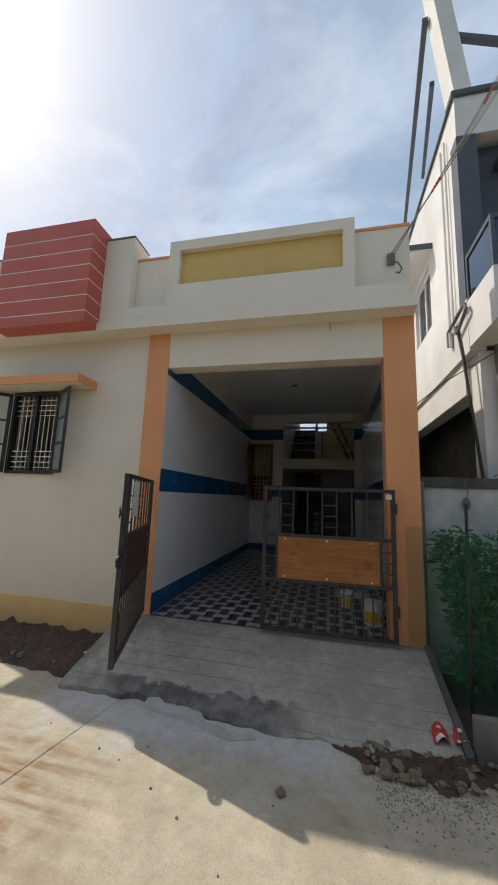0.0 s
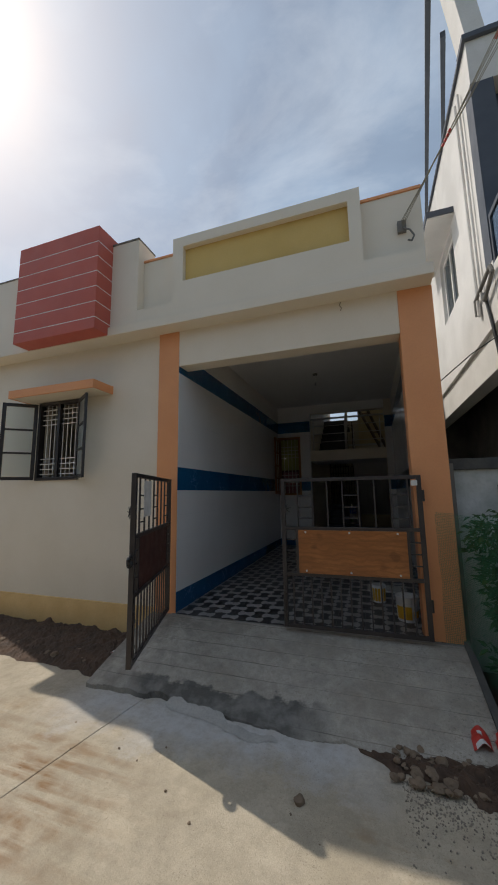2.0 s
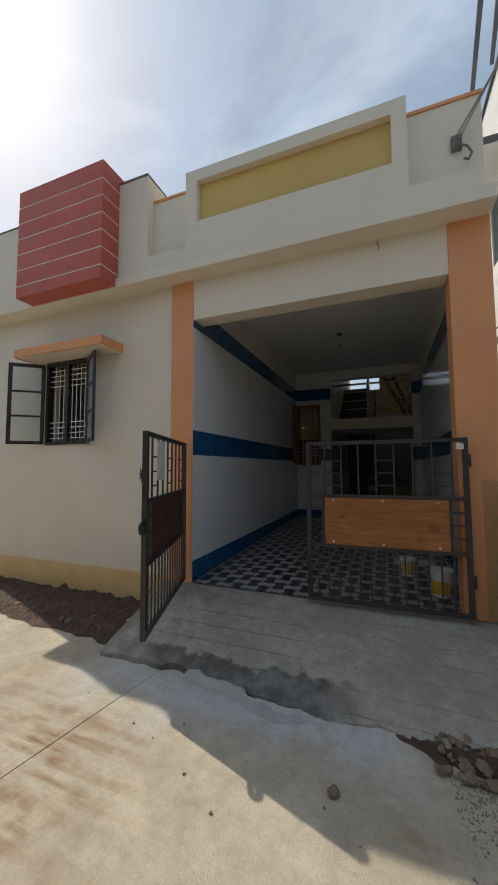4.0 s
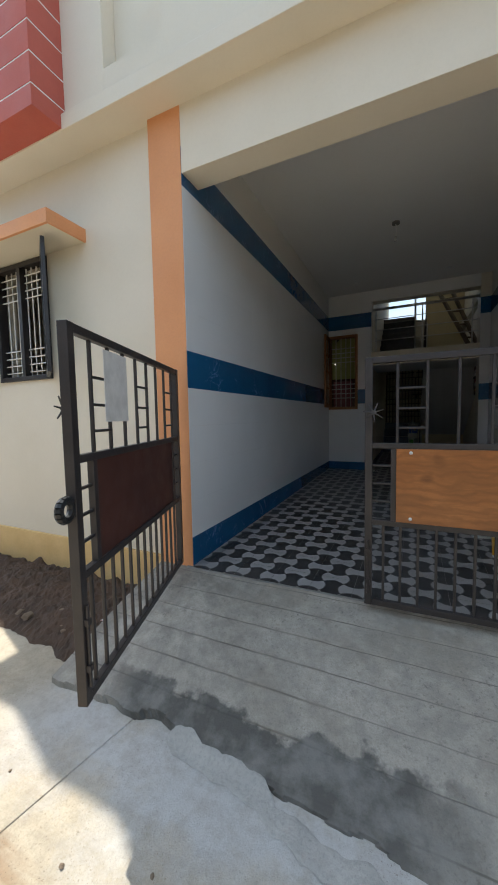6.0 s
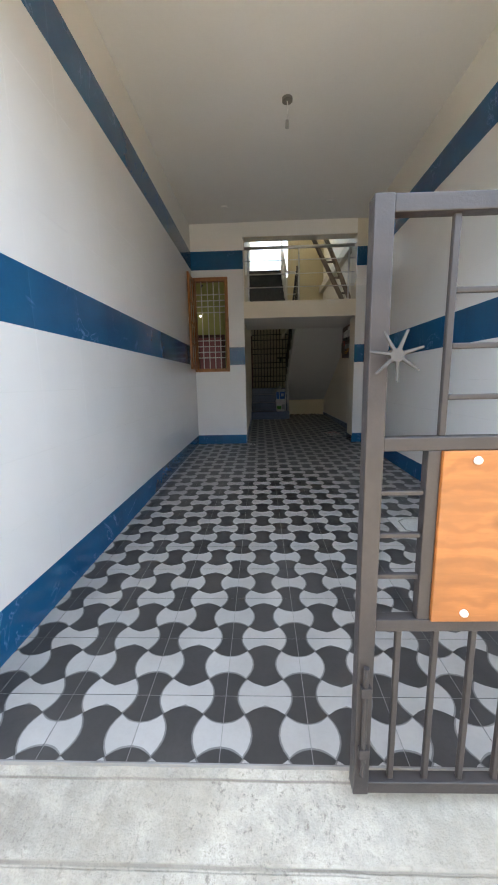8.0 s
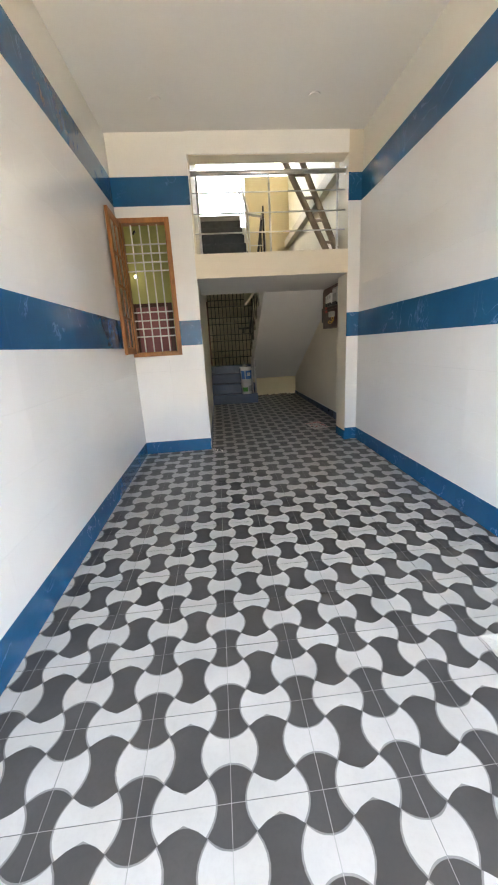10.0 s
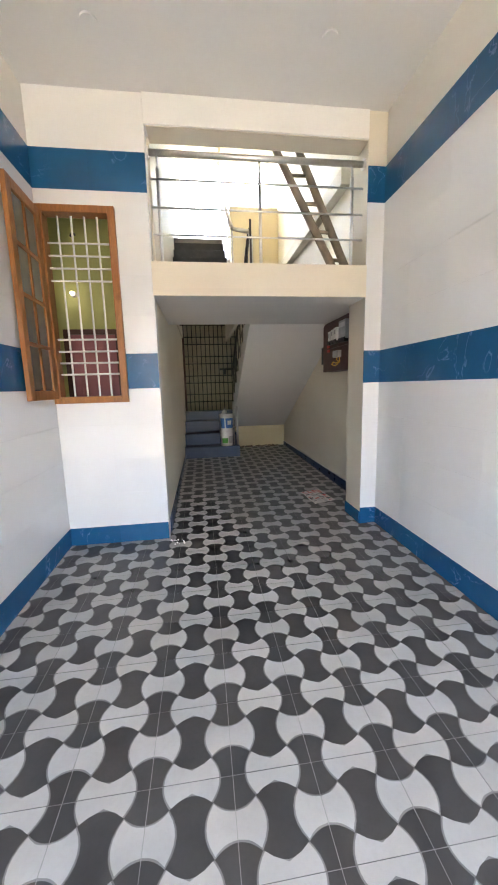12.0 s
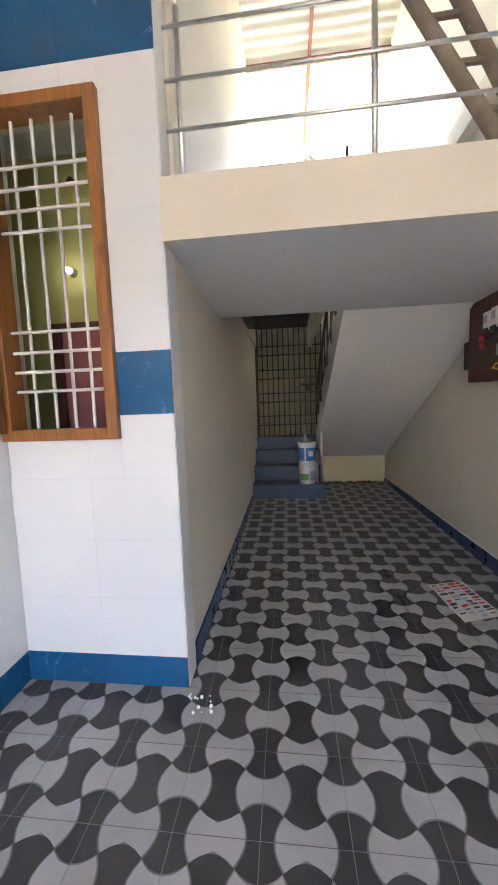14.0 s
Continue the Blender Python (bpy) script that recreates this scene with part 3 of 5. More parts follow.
structure("wall_back_upper", B(2.08, 3.17, 10.66, 10.78, 3.352, 5.43), PALEY, "cream yellow wall behind the stairs")
structure("wall_terrace", B(0.935, 2.08, 10.66, 10.78, 3.352, 4.33), BEIGE, "beige parapet wall behind the roof steps")
structure("wall_rear", B(-4.0, 3.3, 12.6, 12.75, -0.6, 3.6), BEIGE, "beige wall beyond the rear grille")
# Ceiling and left side wall, both unseen, added to shut daylight out behind the grille.
structure("ceiling_rear", B(0.7, 3.3, 10.65, 12.6, 3.25, 3.35), CEIL, "unseen ceiling added to darken the space behind the grille", "ceiling")
structure("wall_rear_left", B(0.6, 0.7, 10.5, 12.6, -0.6, 3.4), BEIGE, "unseen beige wall added to darken the space behind the grille")
structure("slab_rear", B(-4.0, 1.75, 8.75, 12.7, 3.85, 4.0), GREYC, "concrete roof terrace slab", "roof")
steps_lower = thing("staircase", (1.4, 9.6, 0), "slate blue painted lower steps in the passage", "staircase", kind="structure")
for i, (y, z, x1) in enumerate(((9.15, 0.30, 2.0), (9.47, 0.53, 1.97), (9.79, 0.76, 1.97), (10.09, 0.95, 1.97))):
    part("step", B(0.9, x1, y, 10.5, 0.03 if i == 0 else z - 0.23, z, 0.008), SLATE, steps_lower)
# sloping flight back towards the porch
ss = bmesh.new()
prof = [(6.95, 2.277), (10.30, 0.54), (10.30, 0.95), (10.09, 0.95)]
n_up = 8
for i in range(n_up):
    y0 = 10.09 - i * (10.09 - 6.95) / n_up
    y1 = 10.09 - (i + 1) * (10.09 - 6.95) / n_up
    z = 0.95 + (i + 1) * (2.557 - 0.95) / n_up
    prof += [(y0, z), (y1, z)]
va = [ss.verts.new((1.95, y, z)) for y, z in prof]
vb = [ss.verts.new((3.17, y, z)) for y, z in prof]
ss.faces.new(va)
ss.faces.new(vb[::-1])
for i in range(len(prof)):
    j = (i + 1) % len(prof)
    ss.faces.new((va[i], vb[i], vb[j], va[j]))
bmesh.ops.recalc_face_normals(ss, faces=ss.faces)
structure("stair_flight", ss, CEIL, "sloping white underside of the stair flight", "staircase")
structure("wall_low", B(2.0, 3.17, 10.25, 10.5, -0.1, 0.66), PALEY, "low beige wall under the stair flight")
# upper flight of black granite steps
up = thing("staircase", (1.3, 6.95, 2.557), "black granite steps rising to the roof", "staircase", kind="structure")
for i in range(6):
    y, z = 6.95 + i * 0.30, 2.557 + (i + 1) * 0.21
    part("step", B(0.95, 1.75, y, 8.75, z - 0.21, z, 0.006), GRANITE, up)
part("side", B(1.755, 1.80, 6.95, 8.75, 2.28, 2.557), BEIGE, up)

# corrugated roof over the stairwell
def sheet_roof(u, v):
    x = 0.2 + u * 3.6
    y = 5.4 + v * 6.4
    return (x, y, 6.98 - 0.06 * (y - 10) + 0.018 * math.sin(y * 2 * math.pi / 0.16))


roof = thing("sheet_roof", (1.9, 9, 6.9), "corrugated metal sheet roof on red steel purlins", "roof", kind="structure")
part("sheet", grid_sheet(2, 420, sheet_roof), SHEET, roof)
part("purlin", B(0.2, 3.8, 9.97, 10.03, 6.86, 6.92), RUST, roof, "red oxide steel purlin")
part("purlin", B(0.2, 3.8, 7.5, 7.56, 7.02, 7.08), RUST, roof, "red oxide steel purlin")
g = bmesh.new()
beam(g, (1.94, 6.3, 7.14), (1.93, 11.7, 6.82), 0.05, 0.05)
part("rafter", g, RUST, roof, "red oxide steel rafter")
for x in (3.24,):
    for y in (6.6, 10.0):
        part("post", B(x - 0.04, x + 0.04, y - 0.04, y + 0.04, 6.6, 7.05), RUST, roof)

# green room behind the end window
structure("wall_room_back", B(-2.6, 0.745, 6.20, 6.30, -0.3, 3.2), GREENW, "lime green painted room wall")
structure("wall_room_left", B(-2.7, -2.6, 5.67, 6.30, -0.3, 3.2), GREENW, "lime green painted room wall")
structure("wall_room_right", B(0.745, 0.757, 5.68, 6.30, -0.3, 3.2), GREENW, "lime green painted room wall")
structure("ceiling_room", B(-2.7, 0.757, 5.68, 6.30, 3.2, 3.3), CEIL, "pale painted room ceiling", "ceiling")
structure("floor_room", B(-2.7, 0.76, 5.67, 6.30, -0.1, 0.03), F_LIGHT, "pale tiled room floor", "floor")
structure("wall_room_front", B(-2.7, -0.16, 5.55, 5.67, -0.3, 3.2), GREENW, "lime green painted room wall")
door = thing("door_1", (0.22, 6.05, 0.03), "dark framed pink door standing in a green room", "door", kind="structure")
part("frame", wall_y(bmesh.new(), -0.06, 0.50, 6.04, 6.11, 0.03, 2.08, [(0.0, 0.44, 0.0, 2.03)]), DARKW, door, "dark door frame")
leaf_ = part("leaf", B(0.0, 0.44, 6.065, 6.105, 0.035, 2.03, 0.003), PINK, door, "pink door leaf")
for z0, z1 in ((0.18, 0.85), (1.0, 1.9)):
    part("panel", B(0.07, 0.37, 6.055, 6.066, z0, z1, 0.004), PINK, leaf_)
bulb = thing("wall_light", (0.03, 6.19, 2.45), "small lit round bulb on a green wall", "lamp")
bm_b = bmesh.new()
rod(bm_b, (0.03, 6.20, 2.45), (0.03, 6.16, 2.45), 0.03, 16, 0.022)
part("fitting", bm_b, WPLAST, bulb)
glow = bpy.data.materials.new("lit_diffuser")
glow.use_nodes = True
glow.node_tree.nodes["Principled BSDF"].inputs["Emission Color"].default_value = (1, 0.97, 0.9, 1)
glow.node_tree.nodes["Principled BSDF"].inputs["Emission Strength"].default_value = 1.2
bm_b = bmesh.new()
bmesh.ops.create_icosphere(bm_b, subdivisions=2, radius=0.018, matrix=Matrix.Translation((0.03, 6.142, 2.45)))
part("bulb", bm_b, glow, bulb, "lit white bulb", smooth=True)
b = tube(bmesh.new(), [(0.09, 6.20, 3.02), (0.09, 6.15, 3.02), (0.07, 6.14, 2.98)], 0.012, 8)
solid("wall_hook", b, BLACKP, "small dark hook on a green wall", "hook")
pl = bpy.data.lights.new("room_lamp", "POINT")
pl.energy, pl.shadow_soft_size, pl.color = 0.008, 0.02, (1, 0.95, 0.86)
lamp_ob = new("room_lamp", pl)
lamp_ob.location = (0.03, 6.11, 2.45)

# ---- gates ----
RUSTG = mat("dull_metal", (0.10, 0.095, 0.093), None, 0.6, 8, 0.1, 60, 0.6)
def lpart(name, bm, material, parent, label=""):
    """A part whose points are already in its parent's own axes."""
    ob = new(name, finish(bm, name, material))
    ob.parent = parent
    if label:
        ob["label"] = label
    return ob


def gate(free, hinge, label, out=-1, lift=0.006):
    """One leaf: u = 0 at the free stile, board in the middle, bars above and below."""
    d = Vector(hinge) - Vector(free)
    w = 1.48
    e = thing("gate", (*free, lift), label, "gate", "two leaves of the gate")
    e.rotation_euler = (0, 0, math.atan2(d.y, d.x))
    k = d.length / w

    def bar(u0, u1, z0, z1, t=0.018, name="rail"):
        lpart(name, B(u0 * k, u1 * k, -t, t, z0, z1, 0.003), GATE, e)

    e.scale = (1, 1, 0.962)
    bar(0, 0.045, -0.035, 1.64, 0.022, "stile")
    bar(w - 0.045, w, -0.035, 1.64, 0.022, "stile")
    bar(0.045, w - 0.045, 1.60, 1.64)
    bar(0.045, w - 0.045, 1.042, 1.078)
    bar(0.045, w - 0.045, 0.525, 0.562)
    bar(0.045, w - 0.045, -0.035, 0.005)
    bar(0.155, 0.188, 0.562, 1.042, 0.016, "stile")
    bar(w - 0.175, w - 0.145, 0.562, 1.042, 0.016, "stile")
    for z in (0.68, 0.80, 0.92):
        bar(0.045, 0.155, z, z + 0.014, 0.008)
        bar(w - 0.145, w - 0.045, z, z + 0.014, 0.008)
    for i in range(1, 9):
        u = 0.025 + 0.1655 * i
        bar(u - 0.008, u + 0.008, 1.078, 1.60, 0.008, "bar")
        if i in (1, 4, 7):
            for z in (1.17, 1.295, 1.425):
                bar(u + 0.008, u + 0.157, z, z + 0.014, 0.007)
    for i in range(1, 14):
        u = 0.012 + 0.1015 * i
        bar(u - 0.008, u + 0.008, 0.005, 0.525, 0.008, "bar")
    board = lpart("board", B(0.188 * k, (w - 0.175) * k, *sorted((out * 0.026, out * 0.012)), 0.562, 1.042, 0.002), PANELW, e, "orange brown wood-grain sheet")
    lpart("backing", B(0.188 * k, (w - 0.175) * k, *sorted((out * 0.011, -out * 0.006)), 0.562, 1.042), DARKW, e, "dark brown back of the sheet")
    for u in (0.27, 0.74, w - 0.26):
        for z in (0.59, 1.018):
            b = bmesh.new()
            bmesh.ops.create_uvsphere(b, u_segments=10, v_segments=6, radius=0.011, matrix=Matrix.Translation((u * k, out * 0.028, z)))
            lpart("screw_cap", b, WPLAST, e, "white screw cap")
    b = bmesh.new()
    rod(b, (0.055, out * 0.05, 1.28), (0.055, out * 0.02, 1.28), 0.016, 12)
    star = lpart("star", b, RUSTG, e, "grey metal star ornament")
    for i in range(7):
        a = i * 2 * math.pi / 7 + 0.3
        b = bmesh.new()
        rod(b, (0.055, out * 0.045, 1.28), (0.055 + 0.062 * math.cos(a), out * 0.045, 1.28 + 0.062 * math.sin(a)), 0.006, 6, 0.003)
        lpart("ray", b, RUSTG, star)
    for z in (0.3, 1.42):
        b = bmesh.new()
        rod(b, ((w + 0.008) * k, 0, z - 0.06), ((w + 0.008) * k, 0, z + 0.06), 0.016, 10)
        lpart("hinge", b, GATE, e)
    b = bmesh.new()
    rod(b, (0.022, -0.03, 0.05), (0.022, -0.03, 0.42), 0.008, 8)
    box(b, 0.008, 0.036, -0.04, -0.02, 0.12, 0.15)
    box(b, 0.008, 0.036, -0.04, -0.02, 0.33, 0.36)
    lpart("drop_bolt", b, GATE, e)
    return e, k


gate_r, kr = gate((1.435, -0.095), (2.915, -0.08), "dark brown iron gate leaf with wood-grain board, closed")
gate_l, kl = gate((0.455, -1.50), (-0.055, -0.09), "dark brown iron gate leaf with board, swung open", 1, 0.04)
b = bmesh.new()
for i in range(16):
    a0, a1 = i * math.pi / 8, (i + 1) * math.pi / 8
    rod(b, (-0.04 + 0.042 * math.cos(a0), 0, 0.86 + 0.042 * math.sin(a0)), (-0.04 + 0.042 * math.cos(a1), 0, 0.86 + 0.042 * math.sin(a1)), 0.018, 8)
lpart("lock_ring", b, BLACKP, gate_l, "round black lock ring")
lpart("notice", B(0.30, 0.55, -0.012, -0.009, 1.22, 1.58), PAPER, gate_l, "pale sheet tied to the bars")
solid("junction_box", B(2.815, 2.875, -0.135, -0.105, 1.475, 1.53, 0.004), WPLAST, "small white plastic box fixed to the gate", "box")


# ---- windows ----
def bars_grille(parent, x0, x1, y, z0, z1, xs, hs, material, r=0.0085):
    for x in xs:
        b = bmesh.new()
        rod(b, (x, y, z0), (x, y, z1), r, 8)
        part("bar", b, material, parent)
    for z in hs:
        b = bmesh.new()
        rod(b, (x0, y - r * 1.2, z), (x1, y - r * 1.2, z), r, 8)
        part("bar", b, material, parent)


def frame_bm(x0, x1, y0, y1, z0, z1, w, bevel=0.004):
    bm = bmesh.new()
    box(bm, x0, x0 + w, y0, y1, z0, z1, bevel)
    box(bm, x1 - w, x1, y0, y1, z0, z1, bevel)
    box(bm, x0 + w, x1 - w, y0, y1, z0, z0 + w, bevel)
    box(bm, x0 + w, x1 - w, y0, y1, z1 - w, z1, bevel)
    return bm


def shutter(parent, hinge, free, z0, z1, cols, rows, wood, glass, stile):
    """A glazed leaf from the hinge edge to the free edge."""
    h, f = Vector(hinge), Vector(free)
    d = f - h
    W = d.length
    m = Matrix.Translation((h.x, h.y, 0)) @ Matrix.Rotation(math.atan2(d.y, d.x), 4, "Z")

    def put(name, bm, material, up, label=""):
        bmesh.ops.transform(bm, matrix=m, verts=bm.verts)
        return part(name, bm, material, up, label)

    t = 0.017
    leaf = put("shutter", frame_bm(0, W, -t, t, z0, z1, stile), wood, parent, "open shutter leaf")
    gw = (W - 2 * stile)
    for i in range(1, cols):
        x = stile + gw * i / cols
        put("glazing_bar", B(x - 0.014, x + 0.014, -t * 0.8, t * 0.8, z0 + stile, z1 - stile), wood, leaf)
    for j in range(1, rows):
        z = z0 + stile + (z1 - z0 - 2 * stile) * j / rows
        put("glazing_bar", B(stile, W - stile, -t * 0.9, t * 0.9, z - 0.014, z + 0.014), wood, leaf)
    for i in range(cols):
        for j in range(rows):
            x0, x1 = stile + gw * i / cols, stile + gw * (i + 1) / cols
            a = z0 + stile + (z1 - z0 - 2 * stile) * j / rows
            c = z0 + stile + (z1 - z0 - 2 * stile) * (j + 1) / rows
            p = put("pane", B(x0 + 0.008, x1 - 0.008, -0.002, 0.002, a + 0.008, c - 0.008), glass, leaf, "frosted glass pane")
            p.visible_shadow = False
    return leaf, put


win = thing("window_1", (0.32, 5.5, 1.362), "teak window with white grille and open shutter", "window", kind="structure")
part("window_frame", frame_bm(0.0 + 0.006, 0.632, 5.485, 5.60, 1.362, 2.972, 0.058), TEAK, win, "polished teak frame")
bars_grille(win, 0.06, 0.58, 5.565, 1.41, 2.92, (0.156, 0.265, 0.37, 0.472), (2.70, 2.60, 2.50, 2.40, 1.915, 1.813, 1.714, 1.615), BARS)
leaf, put = shutter(win, (0.035, 5.475), (0.048, 4.945), 1.405, 2.925, 2, 4, TEAK, FROST, 0.075)
put("tower_bolt", B(0.465, 0.50, -0.028, -0.017, 2.76, 2.88, 0.002), WPLAST, leaf, "white tower bolt")
put("tower_bolt", B(0.465, 0.50, -0.028, -0.017, 1.43, 1.55, 0.002), WPLAST, leaf, "white tower bolt")
put("handle", B(0.46, 0.475, -0.04, -0.018, 2.15, 2.23, 0.003), STEEL, leaf, "small steel handle")

wf = thing("window_2", (-2.24, 0.05, WZ0), "black framed window with grille and open shutters", "window", kind="structure")
part("window_frame", frame_bm(WX0, WX1, 0.02, 0.12, WZ0, WZ1, 0.05), BLACKW, wf, "black painted frame")
xs = [WX0 + 0.05 + (WX1 - WX0 - 0.1) * i / 9 for i in range(1, 9)]
bars_grille(wf, WX0 + 0.04, WX1 - 0.04, 0.085, WZ0 + 0.04, WZ1 - 0.04, xs, (1.77, 1.85, 1.93, 2.01, 2.56, 2.64, 2.72, 2.80), BARS, 0.007)
part("mullion", B(-2.175, -2.125, 0.02, 0.11, WZ0 + 0.05, WZ1 - 0.05), BLACKW, wf)
shutter(wf, (WX0 + 0.01, 0.0), (-2.93, -0.32), WZ0 + 0.01, WZ1 - 0.03, 1, 3, BLACKW, FROST, 0.05)
shutter(wf, (WX1 - 0.01, 0.0), (-1.33, -0.27), WZ0 + 0.01, WZ1 - 0.03, 1, 3, BLACKW, FROST, 0.05)
shade = thing("sunshade", (-1.96, 0.05, 2.93), "cream concrete sunshade with orange painted edge", "sunshade", kind="structure")
part("slab", B(-2.76, -1.165, -0.33, 0.05, 2.93, 3.04), CREAM, shade)
part("edge", B(-2.78, -1.145, -0.355, -0.33, 2.925, 3.045), ORANGE, shade, "orange painted edge")
part("edge", B(-1.165, -1.145, -0.33, 0.05, 2.925, 3.045), ORANGE, shade, "orange painted edge")
part("edge", B(-2.78, -2.76, -0.33, 0.05, 2.925, 3.045), ORANGE, shade, "orange painted edge")

# ---- landing railing ----
rail = thing("railing", (1.88, 5.6, 2.557), "stainless steel railing on the landing edge", "railing")
b = bmesh.new()
rod(b, (0.925, 5.6, 3.45), (2.845, 5.6, 3.45), 0.027, 16)
part("handrail", b, STEEL, rail, smooth=True)
for x in (0.922, 2.848):
    b = bmesh.new()
    rod(b, (x - 0.008, 5.6, 3.45), (x + 0.008, 5.6, 3.45), 0.045, 18)
    part("flange", b, STEEL, rail)
for z in (3.24, 3.016, 2.80):
    b = bmesh.new()
    rod(b, (0.93, 5.585, z), (2.84, 5.585, z), 0.0085, 10)
    part("cross_rail", b, STEEL, rail, smooth=True)
for x in (0.995, 1.88, 2.742):
    b = bmesh.new()
    rod(b, (x, 5.6, 2.557), (x, 5.6, 3.33), 0.0145, 12)
    rod(b, (x, 5.6, 3.33), (x, 5.6, 3.43), 0.010, 10)
    rod(b, (x, 5.6, 2.557), (x, 5.6, 2.572), 0.04, 14)
    part("post", b, STEEL, rail, smooth=True)

rail2 = thing("handrail", (1.78, 7.0, 2.557), "stainless steel handrail beside the granite steps", "railing")
b = tube(bmesh.new(), [(2.0, 7.02, 2.56), (2.0, 7.0, 3.36), (1.97, 6.99, 3.42), (1.80, 6.98, 3.44), (1.76, 7.0, 3.46), (1.76, 8.8, 4.76)], 0.024, 12)
part("handrail", b, STEEL, rail2, smooth=True)
for i in range(5):
    y = 7.05 + 0.42 * i
    b = bmesh.new()
    rod(b, (1.76, y, 2.60 + 0.76 * (y - 6.95) * 0.9), (1.76, y, 3.46 + 0.722 * (y - 7.0)), 0.014, 8)
    part("post", b, STEEL, rail2)
for dz in (0.25, 0.5):
    b = bmesh.new()
    rod(b, (1.76, 7.0, 3.46 - dz), (1.76, 8.75, 4.72 - dz), 0.008, 8)
    part("cross_rail", b, STEEL, rail2)
b = bmesh.new()
rod(b, (1.76, 7.0, 3.0), (2.0, 7.0, 3.0), 0.008, 8)
part("cross_rail", b, STEEL, rail2)

rail3 = thing("handrail", (1.97, 9.30, 0.30), "stainless steel handrail of the lower stairs", "railing")
b = tube(bmesh.new(), [(1.97, 9.27, 0.30), (1.97, 9.27, 1.26), (1.96, 9.30, 1.33), (1.97, 9.37, 1.36), (1.98, 9.50, 1.44)], 0.022, 10)
part("newel", b, STEEL, rail3, smooth=True)
part("handrail", tube(bmesh.new(), [(1.98, 9.50, 1.44), (1.985, 9.75, 1.56), (1.985, 10.00, 1.75), (1.985, 9.85, 1.95), (1.98, 7.0, 3.45)], 0.022, 10), GATE, rail3, "dark handrail")
for i in range(9):
    y = 9.90 - 0.37 * i
    z = 0.95 + (10.09 - y) * (2.557 - 0.95) / 3.14
    b = bmesh.new()
    rod(b, (1.985, y, z), (1.985, y, z + 0.98), 0.014, 8)
    part("post", b, GATE, rail3)
b = bmesh.new()
rod(b, (1.90, 9.27, 0.30), (1.90, 9.27, 0.81), 0.018, 10)
part("post", b, STEEL, rail3)
b = bmesh.new()
rod(b, (1.985, 9.85, 1.45), (1.985, 7.0, 2.98), 0.010, 8)
part("cross_rail", b, GATE, rail3)

# wooden ladder leaning across the landing
lad = thing("ladder", (2.8, 5.95, 2.557), "weathered wooden ladder leaning across the landing", "ladder")
FOOT, HEAD = (Vector((2.76, 5.95, 2.557)), Vector((2.90, 5.97, 2.557))), (Vector((1.0, 6.62, 6.42)), Vector((1.43, 6.55, 6.42)))
for p, q in zip(FOOT, HEAD):
    b = rod(bmesh.new(), p, q, 0.042, 12, 0.032)
    part("stringer", b, LADDER, lad, smooth=True)
for i in range(13):
    f = (i + 0.7) / 13.4
    b = bmesh.new()
    rod(b, FOOT[0].lerp(HEAD[0], f), FOOT[1].lerp(HEAD[1], f), 0.019, 8)
    part("rung", b, LADDER, lad)

# Solid bar that imitates the shadow band across the stairwell wall.
structure("stairwell_ledge", B(3.05, 3.168, 6.63, 10.9, 3.83, 4.01, 0.004), BEIGE, "added beige bar in place of a shadow band on the stairwell wall", "ledge")

# rear grille gate
gr = thing("grille_gate", (1.4, 10.45, 0.95), "black iron grille gate at the back stairs", "gate")
for i in range(13):
    b = bmesh.new()
    x = 0.92 + i * 0.098
    rod(b, (x, 10.48, 0.86), (x, 10.48, 2.96), 0.011, 6)
    part("bar", b, BLACKP, gr)
for z in (0.885, 1.15, 1.32, 1.58, 1.74, 2.01, 2.17, 2.44, 2.60, 2.93):
    b = bmesh.new()
    rod(b, (0.90, 10.465, z), (2.11, 10.465, z), 0.011, 6)
    part("rail", b, BLACKP, gr)
part("latch", B(1.72, 2.1, 10.42, 10.45, 1.86, 1.90), BLACKP, gr, "sliding latch")
part("latch", B(1.80, 1.86, 10.41, 10.44, 1.76, 1.88), BLACKP, gr, "sliding latch")
structure("frame_left", B(0.905, 0.945, 10.27, 10.49, 0.95, 3.1), DARKW, "dark door frame beside the grille", "door frame")


# ---- buckets ----
def bucket(at, r, h, label, prints, lid=True):
    e = thing("paint_bucket", at, label, "bucket")
    x, y, z = at
    b = bmesh.new()
    rod(b, (x, y, z), (x, y, z + h), r * 0.88, 24, r)
    part("body", b, WPLAST, e, smooth=False)
    if lid:
        b = bmesh.new()
        rod(b, (x, y, z + h - 0.035), (x, y, z + h), r * 1.06, 24)
        part("lid", b, WPLAST, e)
    for z0, z1, a0, a1, m in prints:
        bm = bmesh.new()
        n = 10
        f = lambda zz: r * (0.88 + 0.12 * (zz / h)) * 1.004 + 0.0015
        vs = [[bm.verts.new((x + f(zz) * math.cos(a0 + (a1 - a0) * i / n), y + f(zz) * math.sin(a0 + (a1 - a0) * i / n), z + zz)) for zz in (z0, z1)] for i in range(n + 1)]
        for i in range(n):
            bm.faces.new((vs[i][0], vs[i + 1][0], vs[i + 1][1], vs[i][1]))
        part("label_print", bm, m, e, "printed label")
    return e


